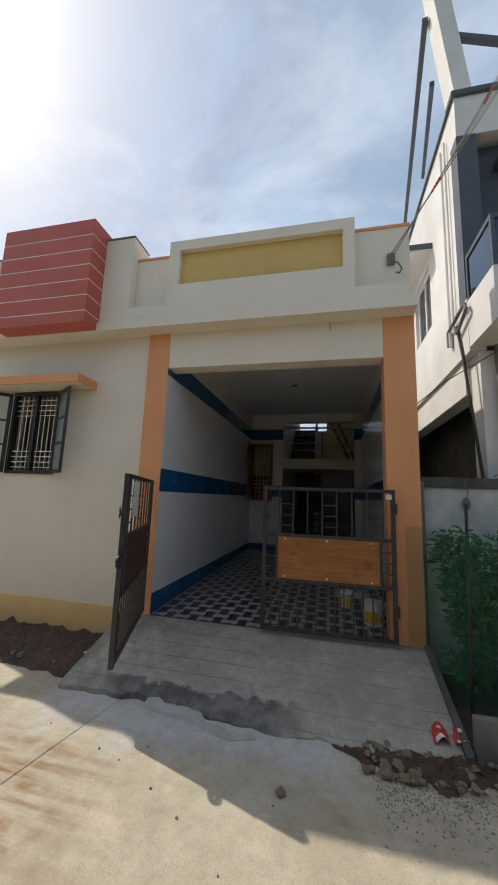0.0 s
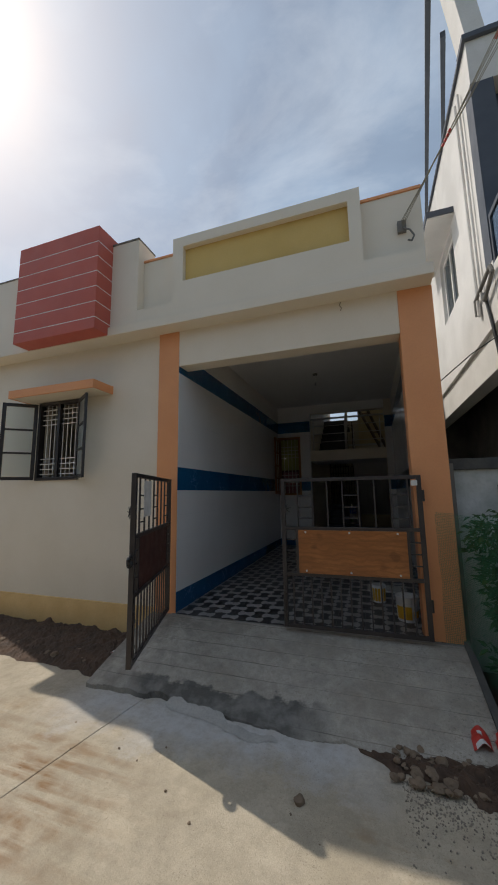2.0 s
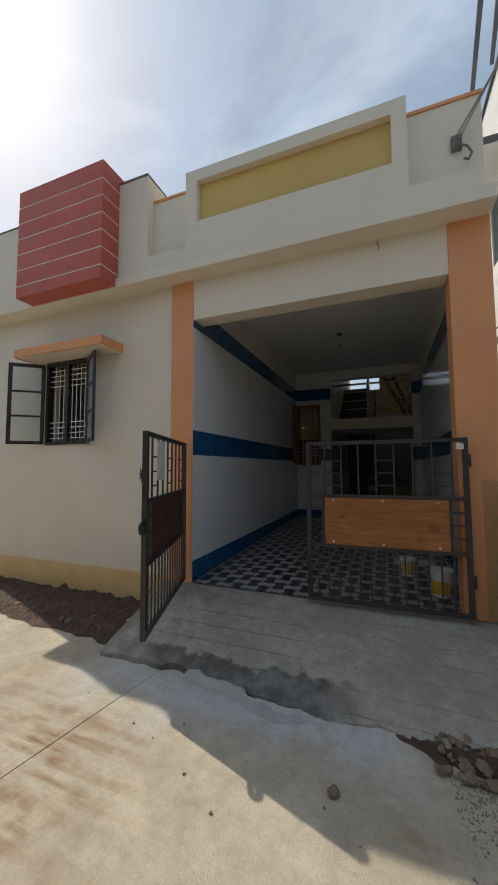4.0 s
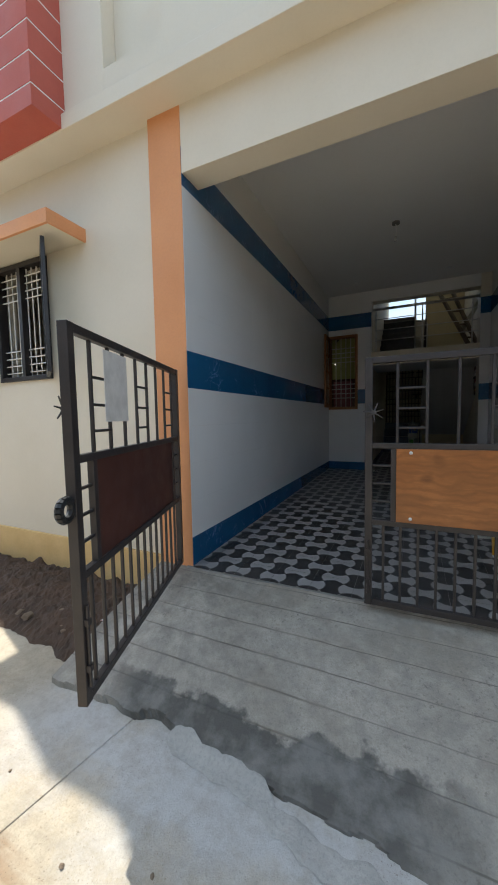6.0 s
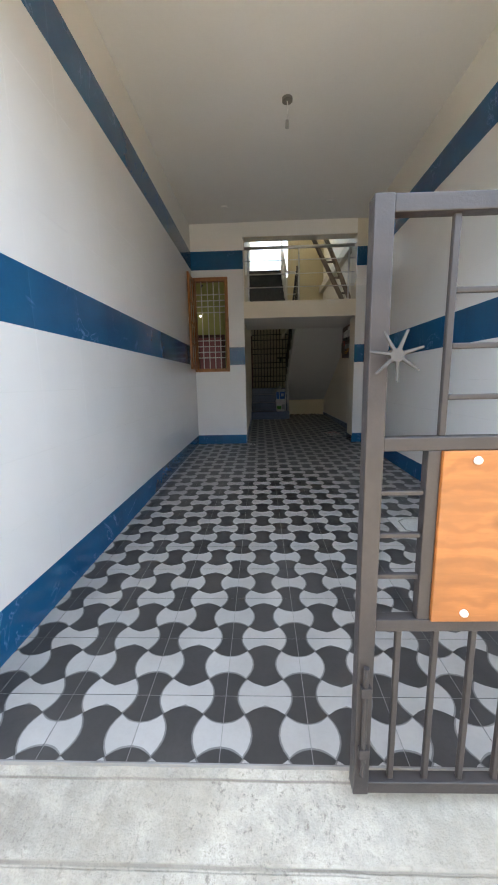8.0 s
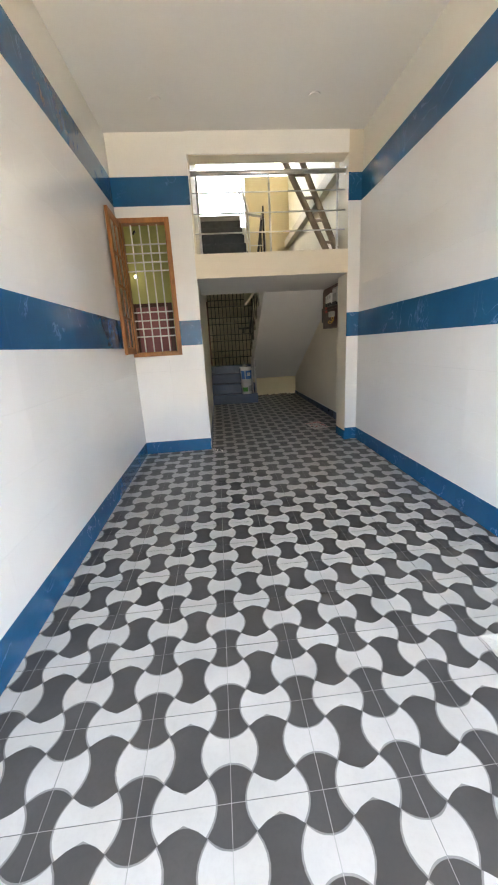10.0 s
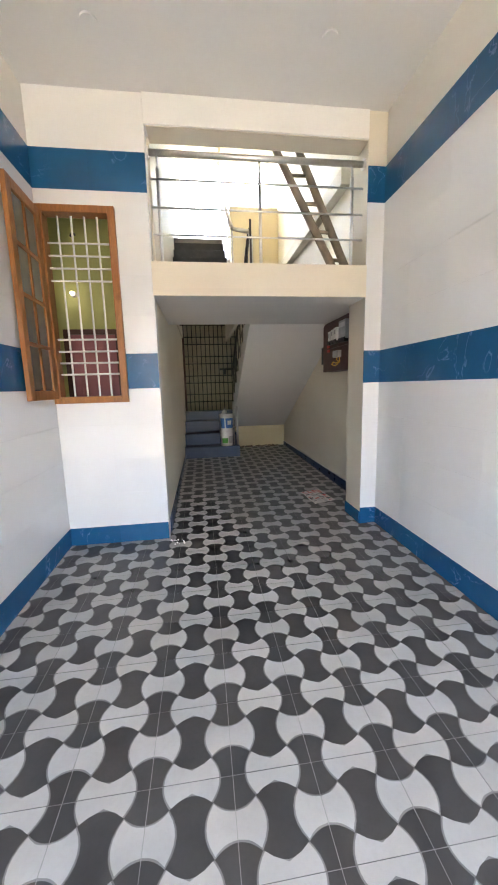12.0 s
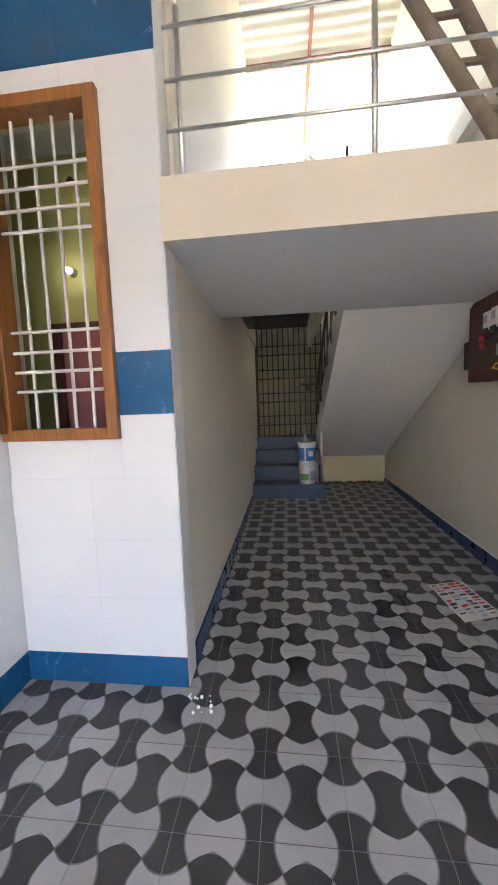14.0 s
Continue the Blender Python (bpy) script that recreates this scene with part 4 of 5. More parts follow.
A = -math.pi / 2
bucket((1.75, 9.27, 0.30), 0.135, 0.31, "white paint bucket with a green label", [(0.06, 0.16, A - 0.9, A + 0.1, GREENP), (0.06, 0.2, A + 0.25, A + 1.1, GPLAST)])
bucket((1.75, 9.27, 0.61), 0.14, 0.33, "white paint bucket with a blue label", [(0.05, 0.25, A - 1.1, A - 0.35, BLUEP), (0.05, 0.25, A - 0.2, A + 1.2, BLUEP), (0.12, 0.2, A + 0.1, A + 0.7, WPLAST)])
b = bmesh.new()
rod(b, (1.72, 9.27, 0.94), (1.72, 9.27, 1.005), 0.06, 16, 0.045)
rod(b, (1.72, 9.27, 1.005), (1.72, 9.27, 1.055), 0.02, 10, 0.015)
solid("small_can", b, GPLAST, "small grey metal can on top of a bucket", "can")
bucket((2.74, 0.55, floor_z(0.43)), 0.125, 0.27, "white paint bucket with a yellow label", [(0.03, 0.17, A - 1.2, A + 0.3, YELP), (0.05, 0.12, A + 0.5, A + 1.2, YELP)], False)
e = bucket((2.44, 1.15, floor_z(1.07)), 0.085, 0.22, "small orange brown paint tin", [(0.02, 0.2, A - 2.4, A + 2.4, YELP)])

# meter board
mb = thing("meter_board", (3.08, 6.7, 1.64), "dark brown meter board with electric meters", "meter board")
part("board", B(2.985, 3.168, 5.95, 7.03, 1.64, 2.272, 0.006), DARKW, mb)
for y0, y1, z0, z1, m in ((6.17, 6.38, 1.99, 2.21, GPLAST), (6.45, 6.54, 2.00, 2.16, WPLAST), (6.56, 6.64, 2.00, 2.15, WPLAST), (6.66, 6.74, 2.00, 2.14, WPLAST)):
    p = part("meter", B(2.94, 2.985, y0, y1, z0, z1, 0.010), m, mb, "electric meter")
    part("dial", B(2.936, 2.942, y0 + 0.02, y1 - 0.02, z1 - 0.08, z1 - 0.03), GPLAST if m is WPLAST else WPLAST, p)
    part("terminal_cover", B(2.932, 2.985, y0 + 0.006, y1 - 0.006, z0 - 0.03, z0 + 0.02, 0.004), BLACKP, p, "dark terminal cover")
part("switch", B(2.93, 2.985, 6.38, 6.54, 1.80, 1.88, 0.006), GPLAST, mb, "grey switch")
part("red_tag", B(2.977, 2.985, 6.78, 6.86, 1.89, 1.99), REDP, mb, "red tag")
part("shelf", B(2.96, 2.985, 6.15, 6.85, 1.925, 1.94), DARKW, mb)
b = tube(bmesh.new(), [(2.975, 6.42, 1.80), (2.955, 6.36, 1.75), (2.945, 6.42, 1.71), (2.955, 6.52, 1.70), (2.945, 6.60, 1.72), (2.955, 6.57, 1.75), (2.945, 6.47, 1.73), (2.96, 6.38, 1.735), (2.955, 6.46, 1.77), (2.975, 6.5, 1.80)], 0.006, 6)
part("cable", b, YELP, mb, "yellow wires")
part("hasp", B(2.99, 3.04, 7.03, 7.12, 1.75, 1.98, 0.004), BLACKP, mb)

# newspaper
np_ = thing("newspaper", (2.65, 6.4, 0.0), "crumpled printed newspaper sheet on the floor", "newspaper")
P4 = [Vector((2.535, 6.615)), Vector((2.586, 6.145)), Vector((2.879, 6.242)), Vector((2.814, 6.695))]


def news(u, v):
    p = (P4[0] * (1 - u) + P4[3] * u) * (1 - v) + (P4[1] * (1 - u) + P4[2] * u) * v
    return (p.x, p.y, floor_z(p.y) + 0.008 + 0.012 * abs(noise.noise(Vector((p.x * 7, p.y * 7, 0)))))


part("sheet", grid_sheet(16, 16, news), PAPER, np_)
rng = random.Random(4)
for i in range(44):
    u, v = 0.05 + (i % 4) * 0.235, 0.04 + (i // 4) * 0.086
    w, h = rng.uniform(0.12, 0.21), rng.uniform(0.03, 0.065)
    if rng.random() < 0.2:
        continue
    bm = grid_sheet(3, 3, lambda a, c: tuple(Vector(news(u + a * w, v + c * h)) + Vector((0, 0, 0.0035))))
    part("print_block", bm, REDP if v < 0.25 or rng.random() < 0.12 else rng.choice((INK, INK, RUST, GPLAST)), np_)

# ceiling fittings
hook = thing("ceiling_hook", (1.478, 2.91, 3.57), "dark ceiling hook box with a hanging bulb holder", "ceiling hook")
b = bmesh.new()
rod(b, (1.478, 2.91, 3.815), (1.478, 2.91, 3.842), 0.05, 20)
part("box", b, GREYC, hook)
part("wire", tube(bmesh.new(), [(1.478, 2.91, 3.815), (1.485, 2.915, 3.72), (1.475, 2.91, 3.65)], 0.006, 6), WPLAST, hook)
b = bmesh.new()
rod(b, (1.475, 2.91, 3.59), (1.475, 2.91, 3.655), 0.018, 12, 0.014)
part("holder", b, GPLAST, hook)
for x, y in ((0.67, 4.98), (2.275, 4.93), (0.60, 0.95), (2.24, 1.0)):
    b = bmesh.new()
    rod(b, (x, y, 3.826), (x, y, 3.842), 0.055, 24)
    solid("ceiling_cover", b, CEIL, "round white ceiling junction cover", "cover", "ceiling covers")
b = tube(bmesh.new(), [(2.21, 0.03, 3.72), (2.215, 0.0, 3.69), (2.20, -0.01, 3.65), (2.225, -0.012, 3.61), (2.21, -0.01, 3.58)], 0.006, 6)
rod(b, (2.21, 0.03, 3.72), (2.21, 0.02, 3.72), 0.025, 12)
solid("loose_wire", b, CABLE, "short loose wire hanging from the beam", "wire")

# floor hatch
HZ = floor_z(1.8) + 0.009
fh = thing("floor_hatch", (2.6, 1.84, 0.0), "pale concrete hatch cover set in the floor", "hatch", kind="structure")
part("cover", B(2.28, 2.80, 1.62, 1.985, floor_z(1.8) - 0.012, floor_z(1.8) + 0.009, 0.003), PALEC, fh)
bm = bmesh.new()
tube(bm, [(2.34, 1.9, HZ), (2.33, 1.72, HZ), (2.42, 1.66, HZ), (2.72, 1.66, HZ), (2.76, 1.72, HZ), (2.76, 1.88, HZ), (2.7, 1.94, HZ), (2.4, 1.945, HZ), (2.34, 1.9, HZ)], 0.004, 6)
part("groove", bm, GREYC, fh)

# red wrappers near the ramp
for cx, cy, zz, s in ((3.05, -0.97, -0.35, 0.075), (3.20, -0.96, -0.35, 0.075), (-0.44, -0.50, -0.37, 0.085)):
    def wrap(u, v, cx=cx, cy=cy, zz=zz, s=s):
        x, y = cx + (u - 0.5) * 1.6 * s, cy + (v - 0.5) * 2 * s
        return (x, y, zz + 0.045 * math.sin(math.pi * u) * (0.6 + v) + 0.035 * noise.noise(Vector((x * 14, y * 14, 2))))
    w = thing("wrapper", (cx, cy, zz), "crumpled red and white plastic wrapper on the ground", "wrapper", "red wrappers")
    part("film", grid_sheet(14, 14, wrap), REDP, w)
    part("print", grid_sheet(6, 3, lambda u, v: tuple(Vector(wrap(0.15 + u * 0.7, v * 0.22)) + Vector((0, 0, 0.004)))), WPLAST, w, "white printed part")
    part("print", grid_sheet(4, 4, lambda u, v: tuple(Vector(wrap(0.35 + u * 0.25, 0.5 + v * 0.25)) + Vector((0, 0, 0.004)))), WPLAST, w, "white printed part")

# skirting in the passage
g = B(3.155, 3.17, 5.9, 10.25, 0.0, 0.17)
sk = structure("baseboard", g, NAVY, "dark blue tiled skirting in the passage", "skirting")
part("strip", B(3.160, 3.17, 5.9, 10.25, 0.172, 0.186), WHITE, sk)
structure("baseboard_left", B(0.905, 0.917, 5.68, 9.15, 0.0, 0.17), NAVY, "dark blue tiled skirting in the passage", "skirting")
structure("baseboard_pier", B(2.851, 2.863, 5.53, 5.89, 0.0, 0.15), TILE_B, "blue tiled skirting on the pier", "skirting")
structure("trim_slab", B(0.905, 2.862, 5.508, 5.52, 2.277, 2.557), CREAM, "cream painted edge of the landing slab", "trim")

rng = random.Random(17)
g = bmesh.new()
for i in range(14):
    x, y, r = 0.98 + rng.uniform(-.06, .08), 5.42 + rng.uniform(-.06, .06), rng.uniform(0.004, 0.010)
    bmesh.ops.create_icosphere(g, subdivisions=1, radius=r, matrix=Matrix.Translation((x, y, floor_z(y) + 0.002 + r * 0.6)))
h = bmesh.new()
for i in range(60):
    x, y, r = rng.uniform(2.0, 3.0), 10.21 - abs(rng.gauss(0, 0.05)), rng.uniform(0.008, 0.028)
    bmesh.ops.create_icosphere(h, subdivisions=1, radius=r, matrix=Matrix.Translation((x, y, floor_z(y) + r * 0.5)) @ Matrix.Rotation(rng.random() * 6, 4, "X") @ Matrix.Diagonal((1, rng.uniform(.6, 1.4), .7, 1)))
solid("floor_debris", h, STONE, "dark stone crumbs swept against the low wall", "debris", kind="stuff")
solid("plaster_crumbs", g, WHITE, "white plaster crumbs on the floor", "debris", kind="stuff")

# ---- compound wall, garden ----
cw = thing("compound_wall", (3.8, 0.36, -0.5), "stained white compound wall with dark coping", "wall", kind="structure")
part("wall", B(3.25, 4.40, 0.20, 0.32, -0.6, 1.635), MOSSY, cw)
part("coping", B(3.23, 4.42, 0.17, 0.35, 1.635, 1.755, 0.01), COPING, cw, "dark weathered coping")
part("return_wall", B(4.36, 4.48, -1.2, 0.20, -0.6, 1.60), MOSSY, cw)
part("edge", B(3.207, 3.25, 0.05, 0.32, -0.6, 1.70), GREYC, cw, "rough grey joint against the pillar")
b = tube(bmesh.new(), [(3.72, 0.15, 1.74), (3.70, 0.14, 1.68), (3.73, 0.14, 1.60), (3.71, 0.14, 1.50)], 0.006, 6)
solid("hanging_cord", b, GREYC, "grey cord hanging over the wall", "cord")
b = bmesh.new()
bmesh.ops.create_icosphere(b, subdivisions=2, radius=0.05, matrix=Matrix.Translation((3.71, 0.16, 1.46)) @ Matrix.Diagonal((0.9, 0.5, 1.5, 1)))
solid("cloth_knot", b, GREYC, "grey cloth knot tied to a cord", "cloth")
structure("garden_bed", B(3.235, 4.36, -1.08, 0.30, -0.6, -0.36), DIRT, "dark soil garden bed beside the ramp", "soil")
structure("garden_kerb", B(3.25, 4.36, -1.12, -1.06, -0.6, -0.10, 0.01), GREYC, "low dark kerb of the garden bed", "kerb")
b = bmesh.new()
rod(b, (3.40, -0.62, -0.36), (3.45, -0.60, 1.46), 0.014, 8)
solid("garden_stake", b, BLACKP, "black metal stake holding a garden net", "stake")


def net_sheet(pts, z0, z1, sag):
    bm = bmesh.new()
    uvl = bm.loops.layers.uv.new("UVMap")
    n, m = 60, 24
    L = [0]
    for a, b in zip(pts, pts[1:]):
        L.append(L[-1] + (Vector(b) - Vector(a)).length)
    vs, S = [], []
    for i in range(n + 1):
        s = L[-1] * i / n
        k = max(j for j in range(len(L) - 1) if L[j] <= s + 1e-9)
        p = Vector(pts[k]).lerp(Vector(pts[k + 1]), (s - L[k]) / (L[k + 1] - L[k]))
        col = []
        for j in range(m + 1):
            z = z0 + (z1 - z0) * j / m - sag * (j / m) * abs(math.sin(s * 4))
            o = 0.02 * noise.noise(Vector((s * 3, z * 3, 0)))
            col.append(bm.verts.new((p.x + o, p.y + o, z)))
        vs.append(col)
        S.append(s)
    for i in range(n):
        for j in range(m):
            f = bm.faces.new((vs[i][j], vs[i + 1][j], vs[i + 1][j + 1], vs[i][j + 1]))
            zz = [(z1 - z0) * q / m for q in (j, j, j + 1, j + 1)]
            for lp, u, v in zip(f.loops, (S[i], S[i + 1], S[i + 1], S[i]), zz):
                lp[uvl].uv = (u / 0.016, v / 0.016)
    return bm


net = solid("garden_net", net_sheet([(3.03, -0.012), (3.19, -0.03), (3.24, -0.25), (3.42, -0.62), (4.34, -0.66)], -0.34, 1.2, 0.02), NET, "green plastic garden net round a bed", "net")


def leaf_cloud(bm, centre, radii, n, size, rng, gaps=0.25):
    """Many small pointed leaves in clumps around centre."""
    for i in range(n):
        while True:
            p = Vector((rng.uniform(-1, 1), rng.uniform(-1, 1), rng.uniform(-1, 1)))
            if p.length < 1 and noise.noise(p * 2.2 + Vector(centre) * 3) > -gaps:
                break
        c = Vector(centre) + Vector((p.x * radii[0], p.y * radii[1], p.z * radii[2]))
        d = Vector((p.x + rng.uniform(-.6, .6), p.y + rng.uniform(-.6, .6), rng.uniform(-0.7, 0.5))).normalized()
        side = d.cross(Vector((rng.uniform(-1, 1), rng.uniform(-1, 1), 1))).normalized()
        s = size * rng.uniform(0.6, 1.3)
        up = side.cross(d) * s * 0.15
        a = bm.verts.new(c)
        l_, r_ = bm.verts.new(c + d * s * 0.5 + side * s * 0.2 + up), bm.verts.new(c + d * s * 0.5 - side * s * 0.2 + up)
        t = bm.verts.new(c + d * s)
        bm.faces.new((a, l_, t))
        bm.faces.new((a, t, r_))
    return bm


def shrub(at, h, r, n, seed, label, size=0.09):
    rng = random.Random(seed)
    e = thing("shrub", at, label, "shrub", "garden plants")
    x, y, z = at
    b = bmesh.new()
    tips = []
    for i in range(6):
        p = Vector((x, y, z))
        q = p + Vector((rng.uniform(-r, r) * 0.8, rng.uniform(-r, r) * 0.6, h * rng.uniform(0.6, 0.95)))
        mid = p.lerp(q, 0.5) + Vector((rng.uniform(-.05, .05), rng.uniform(-.05, .05), 0.05))
        rod(b, p, mid, 0.014, 6, 0.010)
        rod(b, mid, q, 0.010, 6, 0.004)
        tips += [q, mid.lerp(q, 0.4), mid]
    part("stems", b, BARK, e)
    f = bmesh.new()
    for t in tips:
        leaf_cloud(f, t, (r * 0.5, r * 0.45, h * 0.17), n // len(tips), size, rng)
    part("foliage", f, LEAF, e)
    return e


shrub((3.75, -0.28, -0.36), 1.45, 0.42, 3600, 1, "dense dark green shrub in the garden bed")
shrub((4.12, -0.10, -0.36), 1.30, 0.36, 2600, 2, "dense dark green shrub in the garden bed")
shrub((3.48, -0.35, -0.36), 0.45, 0.20, 500, 6, "low dark green plant in the garden bed")
rng = random.Random(9)
e = thing("creeper", (4.20, 0.27, -0.36), "green leafy creeper climbing the white wall", "creeper")
b, f = bmesh.new(), bmesh.new()
pts = [(4.18 + 0.05 * math.sin(i * 1.3), 0.275, -0.3 + i * 0.22) for i in range(10)]
part("stem", tube(b, pts, 0.006, 5), BARK, e)
for p in pts:
    leaf_cloud(f, (p[0], p[1] - 0.03, p[2]), (0.12, 0.04, 0.14), 34, 0.07, rng)
part("foliage", f, LEAF, e)

# ---- neighbour's house ----
nb = thing("neighbour_house", (5.6, 4.0, -0.6), "white and grey two storey neighbour house with balcony", "house")
XC, YC = 4.0, 0.58
SOF = 3.45
g = bmesh.new()
# side wall with a window hole
ya, yb, za, zb = 2.16, 3.28, 4.62, 5.86
box(g, XC, XC + 0.2, YC, ya, SOF, 7.42)
box(g, XC, XC + 0.2, yb, 13.0, SOF, 7.42)
box(g, XC, XC + 0.2, ya, yb, SOF, za)
box(g, XC, XC + 0.2, ya, yb, zb, 7.42)
part("wall", g, NWHITE, nb, "white painted side wall")
part("wall", B(XC + 0.2, 12.0, YC, YC + 0.2, 6.75, 7.42), NWHITE, nb, "white painted band")
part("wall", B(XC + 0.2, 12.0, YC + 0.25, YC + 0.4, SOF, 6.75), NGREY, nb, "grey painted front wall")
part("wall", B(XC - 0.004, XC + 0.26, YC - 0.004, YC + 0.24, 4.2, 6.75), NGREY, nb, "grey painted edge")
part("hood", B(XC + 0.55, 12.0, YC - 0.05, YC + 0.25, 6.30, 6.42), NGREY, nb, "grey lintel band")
part("floor_slab", B(XC + 0.2, 12.0, YC + 0.4, 13.0, SOF - 0.0, SOF + 0.2), NWHITE, nb)
part("roof", B(XC + 0.2, 12.0, YC + 0.2, 13.0, 7.25, 7.38), NWHITE, nb, "flat roof slab")
part("coping", B(XC - 0.045, 12.0, YC - 0.05, YC + 0.25, 7.422, 7.50), NGREY, nb, "dark grey coping")
part("coping", B(XC - 0.04, XC + 0.24, YC + 0.25, 13.0, 7.42, 7.47), NGREY, nb, "dark grey coping")
b = bmesh.new()
beam(b, (XC + 0.11, YC + 0.12, 7.47), (XC - 0.38, YC + 0.10, 11.8), 0.32, 0.24)
part("post", b, NWHITE, nb, "tall white roof post")
for p, q in (((3.72, 0.75, 9.25), (4.75, 8.0, 10.4)), ((4.16, 2.0, 9.6), (5.0, 6.0, 11.4)), ((4.0, 0.70, 8.75), (8.0, 0.7, 6.9)), ((3.9, 0.70, 9.9), (8.3, 0.7, 7.9))):
    b = bmesh.new()
    beam(b, p, q, 0.085, 0.085)
    part("pergola_beam", b, NGREY, nb, "dark steel tube")
# side window
w = part("window", B(XC + 0.06, XC + 0.12, ya, ya + 0.07, za, zb), NWHITE, nb, "white framed window")
part("frame", B(XC + 0.06, XC + 0.12, yb - 0.07, yb, za, zb), NWHITE, w)
part("frame", B(XC + 0.06, XC + 0.12, ya + 0.07, yb - 0.07, za, za + 0.07), NWHITE, w)
part("frame", B(XC + 0.06, XC + 0.12, ya + 0.07, yb - 0.07, zb - 0.07, zb), NWHITE, w)
part("frame", B(XC + 0.06, XC + 0.12, (ya + yb) / 2 - 0.035, (ya + yb) / 2 + 0.035, za + 0.07, zb - 0.07), NWHITE, w)
part("pane", B(XC + 0.085, XC + 0.095, ya + 0.07, yb - 0.07, za + 0.07, zb - 0.07), BLUEG, w, "blue tinted glass")
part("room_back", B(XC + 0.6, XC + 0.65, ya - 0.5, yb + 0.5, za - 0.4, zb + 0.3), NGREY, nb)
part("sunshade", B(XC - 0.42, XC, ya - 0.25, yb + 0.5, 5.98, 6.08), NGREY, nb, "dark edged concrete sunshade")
part("sunshade", B(XC - 0.40, XC, ya - 0.23, yb + 0.48, 5.95, 5.98), NWHITE, nb)
# balcony
part("balcony", B(XC + 0.003, 12.0, -0.2, YC - 0.005, SOF + 0.05, 4.14), NWHITE, nb, "white balcony base")
bal = part("balustrade", B(XC + 0.01, XC + 0.05, -0.2, YC, 4.74, 4.80), NGREY, nb, "balcony rail with glass panels")
part("rail", B(XC + 0.05, 12.0, -0.2, -0.15, 4.74, 4.80), NGREY, bal)
part("post", B(XC + 0.01, XC + 0.05, YC - 0.05, YC, 4.14, 4.74), NGREY, bal)
part("post", B(XC + 0.01, XC + 0.05, -0.2, -0.16, 4.14, 4.74), NGREY, bal)
part("pane", B(XC + 0.025, XC + 0.035, -0.16, YC - 0.05, 4.16, 4.74), BLUEG, bal, "blue tinted glass")
for i in range(4):
    x = XC + 0.07 + i * 0.95
    part("pane", B(x, x + 0.9, -0.18, -0.17, 4.16, 4.74), BLUEG, bal, "blue tinted glass")
dw = part("window", B(4.62, 4.70, YC + 0.2, YC + 0.26, 4.14, 5.95), NWHITE, nb, "white framed balcony window")
part("frame", B(4.70, 6.6, YC + 0.2, YC + 0.26, 5.87, 5.95), NWHITE, dw)
part("frame", B(5.2, 5.27, YC + 0.2, YC + 0.26, 4.14, 5.87), NWHITE, dw)
part("frame", B(5.85, 5.92, YC + 0.2, YC + 0.26, 4.14, 5.87), NWHITE, dw)
part("pane", B(4.70, 6.6, YC + 0.235, YC + 0.245, 4.14, 5.87), BLUEG, dw, "dark glass")
# ground floor
part("column", B(XC + 0.12, XC + 0.42, YC + 0.02, YC + 0.35, -0.6, SOF - 0.003), NWHITE, nb, "shaded white column")
part("wall", B(4.52, 12.0, 1.3, 1.5, -0.6, SOF), NWHITE, nb, "shaded ground floor wall")
part("wall", B(4.75, 12.0, 0.3, 0.5, -0.6, SOF + 0.045), NWHITE, nb, "white ground floor wall")
part("wall", B(4.9, 5.1, 1.5, 13.0, -0.6, SOF), GREYC, nb)
part("lintel", B(XC + 0.05, XC + 0.3, YC + 0.35, 13.0, 2.95, SOF), NWHITE, nb, "white painted beam")
part("wall", B(XC + 0.1, 5.0, 6.4, 6.6, -0.6, SOF), GREYC, nb)
# pipes on the side wall
b = bmesh.new()
rod(b, (XC - 0.04, 1.15, 3.75), (XC - 0.04, 1.15, 7.1), 0.022, 8)
part("pipe", b, NWHITE, nb, "white drain pipe")
b = bmesh.new()
rod(b, (XC - 0.04, 0.98, 3.9), (XC - 0.04, 0.98, 7.1), 0.018, 8)
part("pipe", b, NWHITE, nb, "white drain pipe")
b = tube(bmesh.new(), [(XC - 0.05, 1.2, 3.78), (XC - 0.05, 1.2, 4.0), (XC - 0.06, 0.5, 4.08), (XC - 0.06, 0.45, 3.98), (XC - 0.05, 0.85, 3.82)], 0.025, 8)
part("pipe", b, GREYC, nb, "grey bent pipe")
b = tube(bmesh.new(), [(XC - 0.03, 0.9, 3.95), (XC - 0.02, 0.75, 3.4), (XC + 0.06, 0.54, 1.6), (XC + 0.06, 0.54, -0.5)], 0.02, 8)
part("pipe", b, BLACKP, nb, "black service pipe")
b = tube(bmesh.new(), [(XC + 0.3, 0.545, 3.5), (XC + 0.3, 0.545, -0.5)], 0.03, 8)
part("pipe", b, GREYC, nb, "grey drain pipe")
b = bmesh.new()
beam(b, (4.55, -0.21, 3.72), (4.75, -0.32, 3.95), 0.1, 0.03)
part("light_bracket", b, BLACKP, nb, "black lamp bracket")

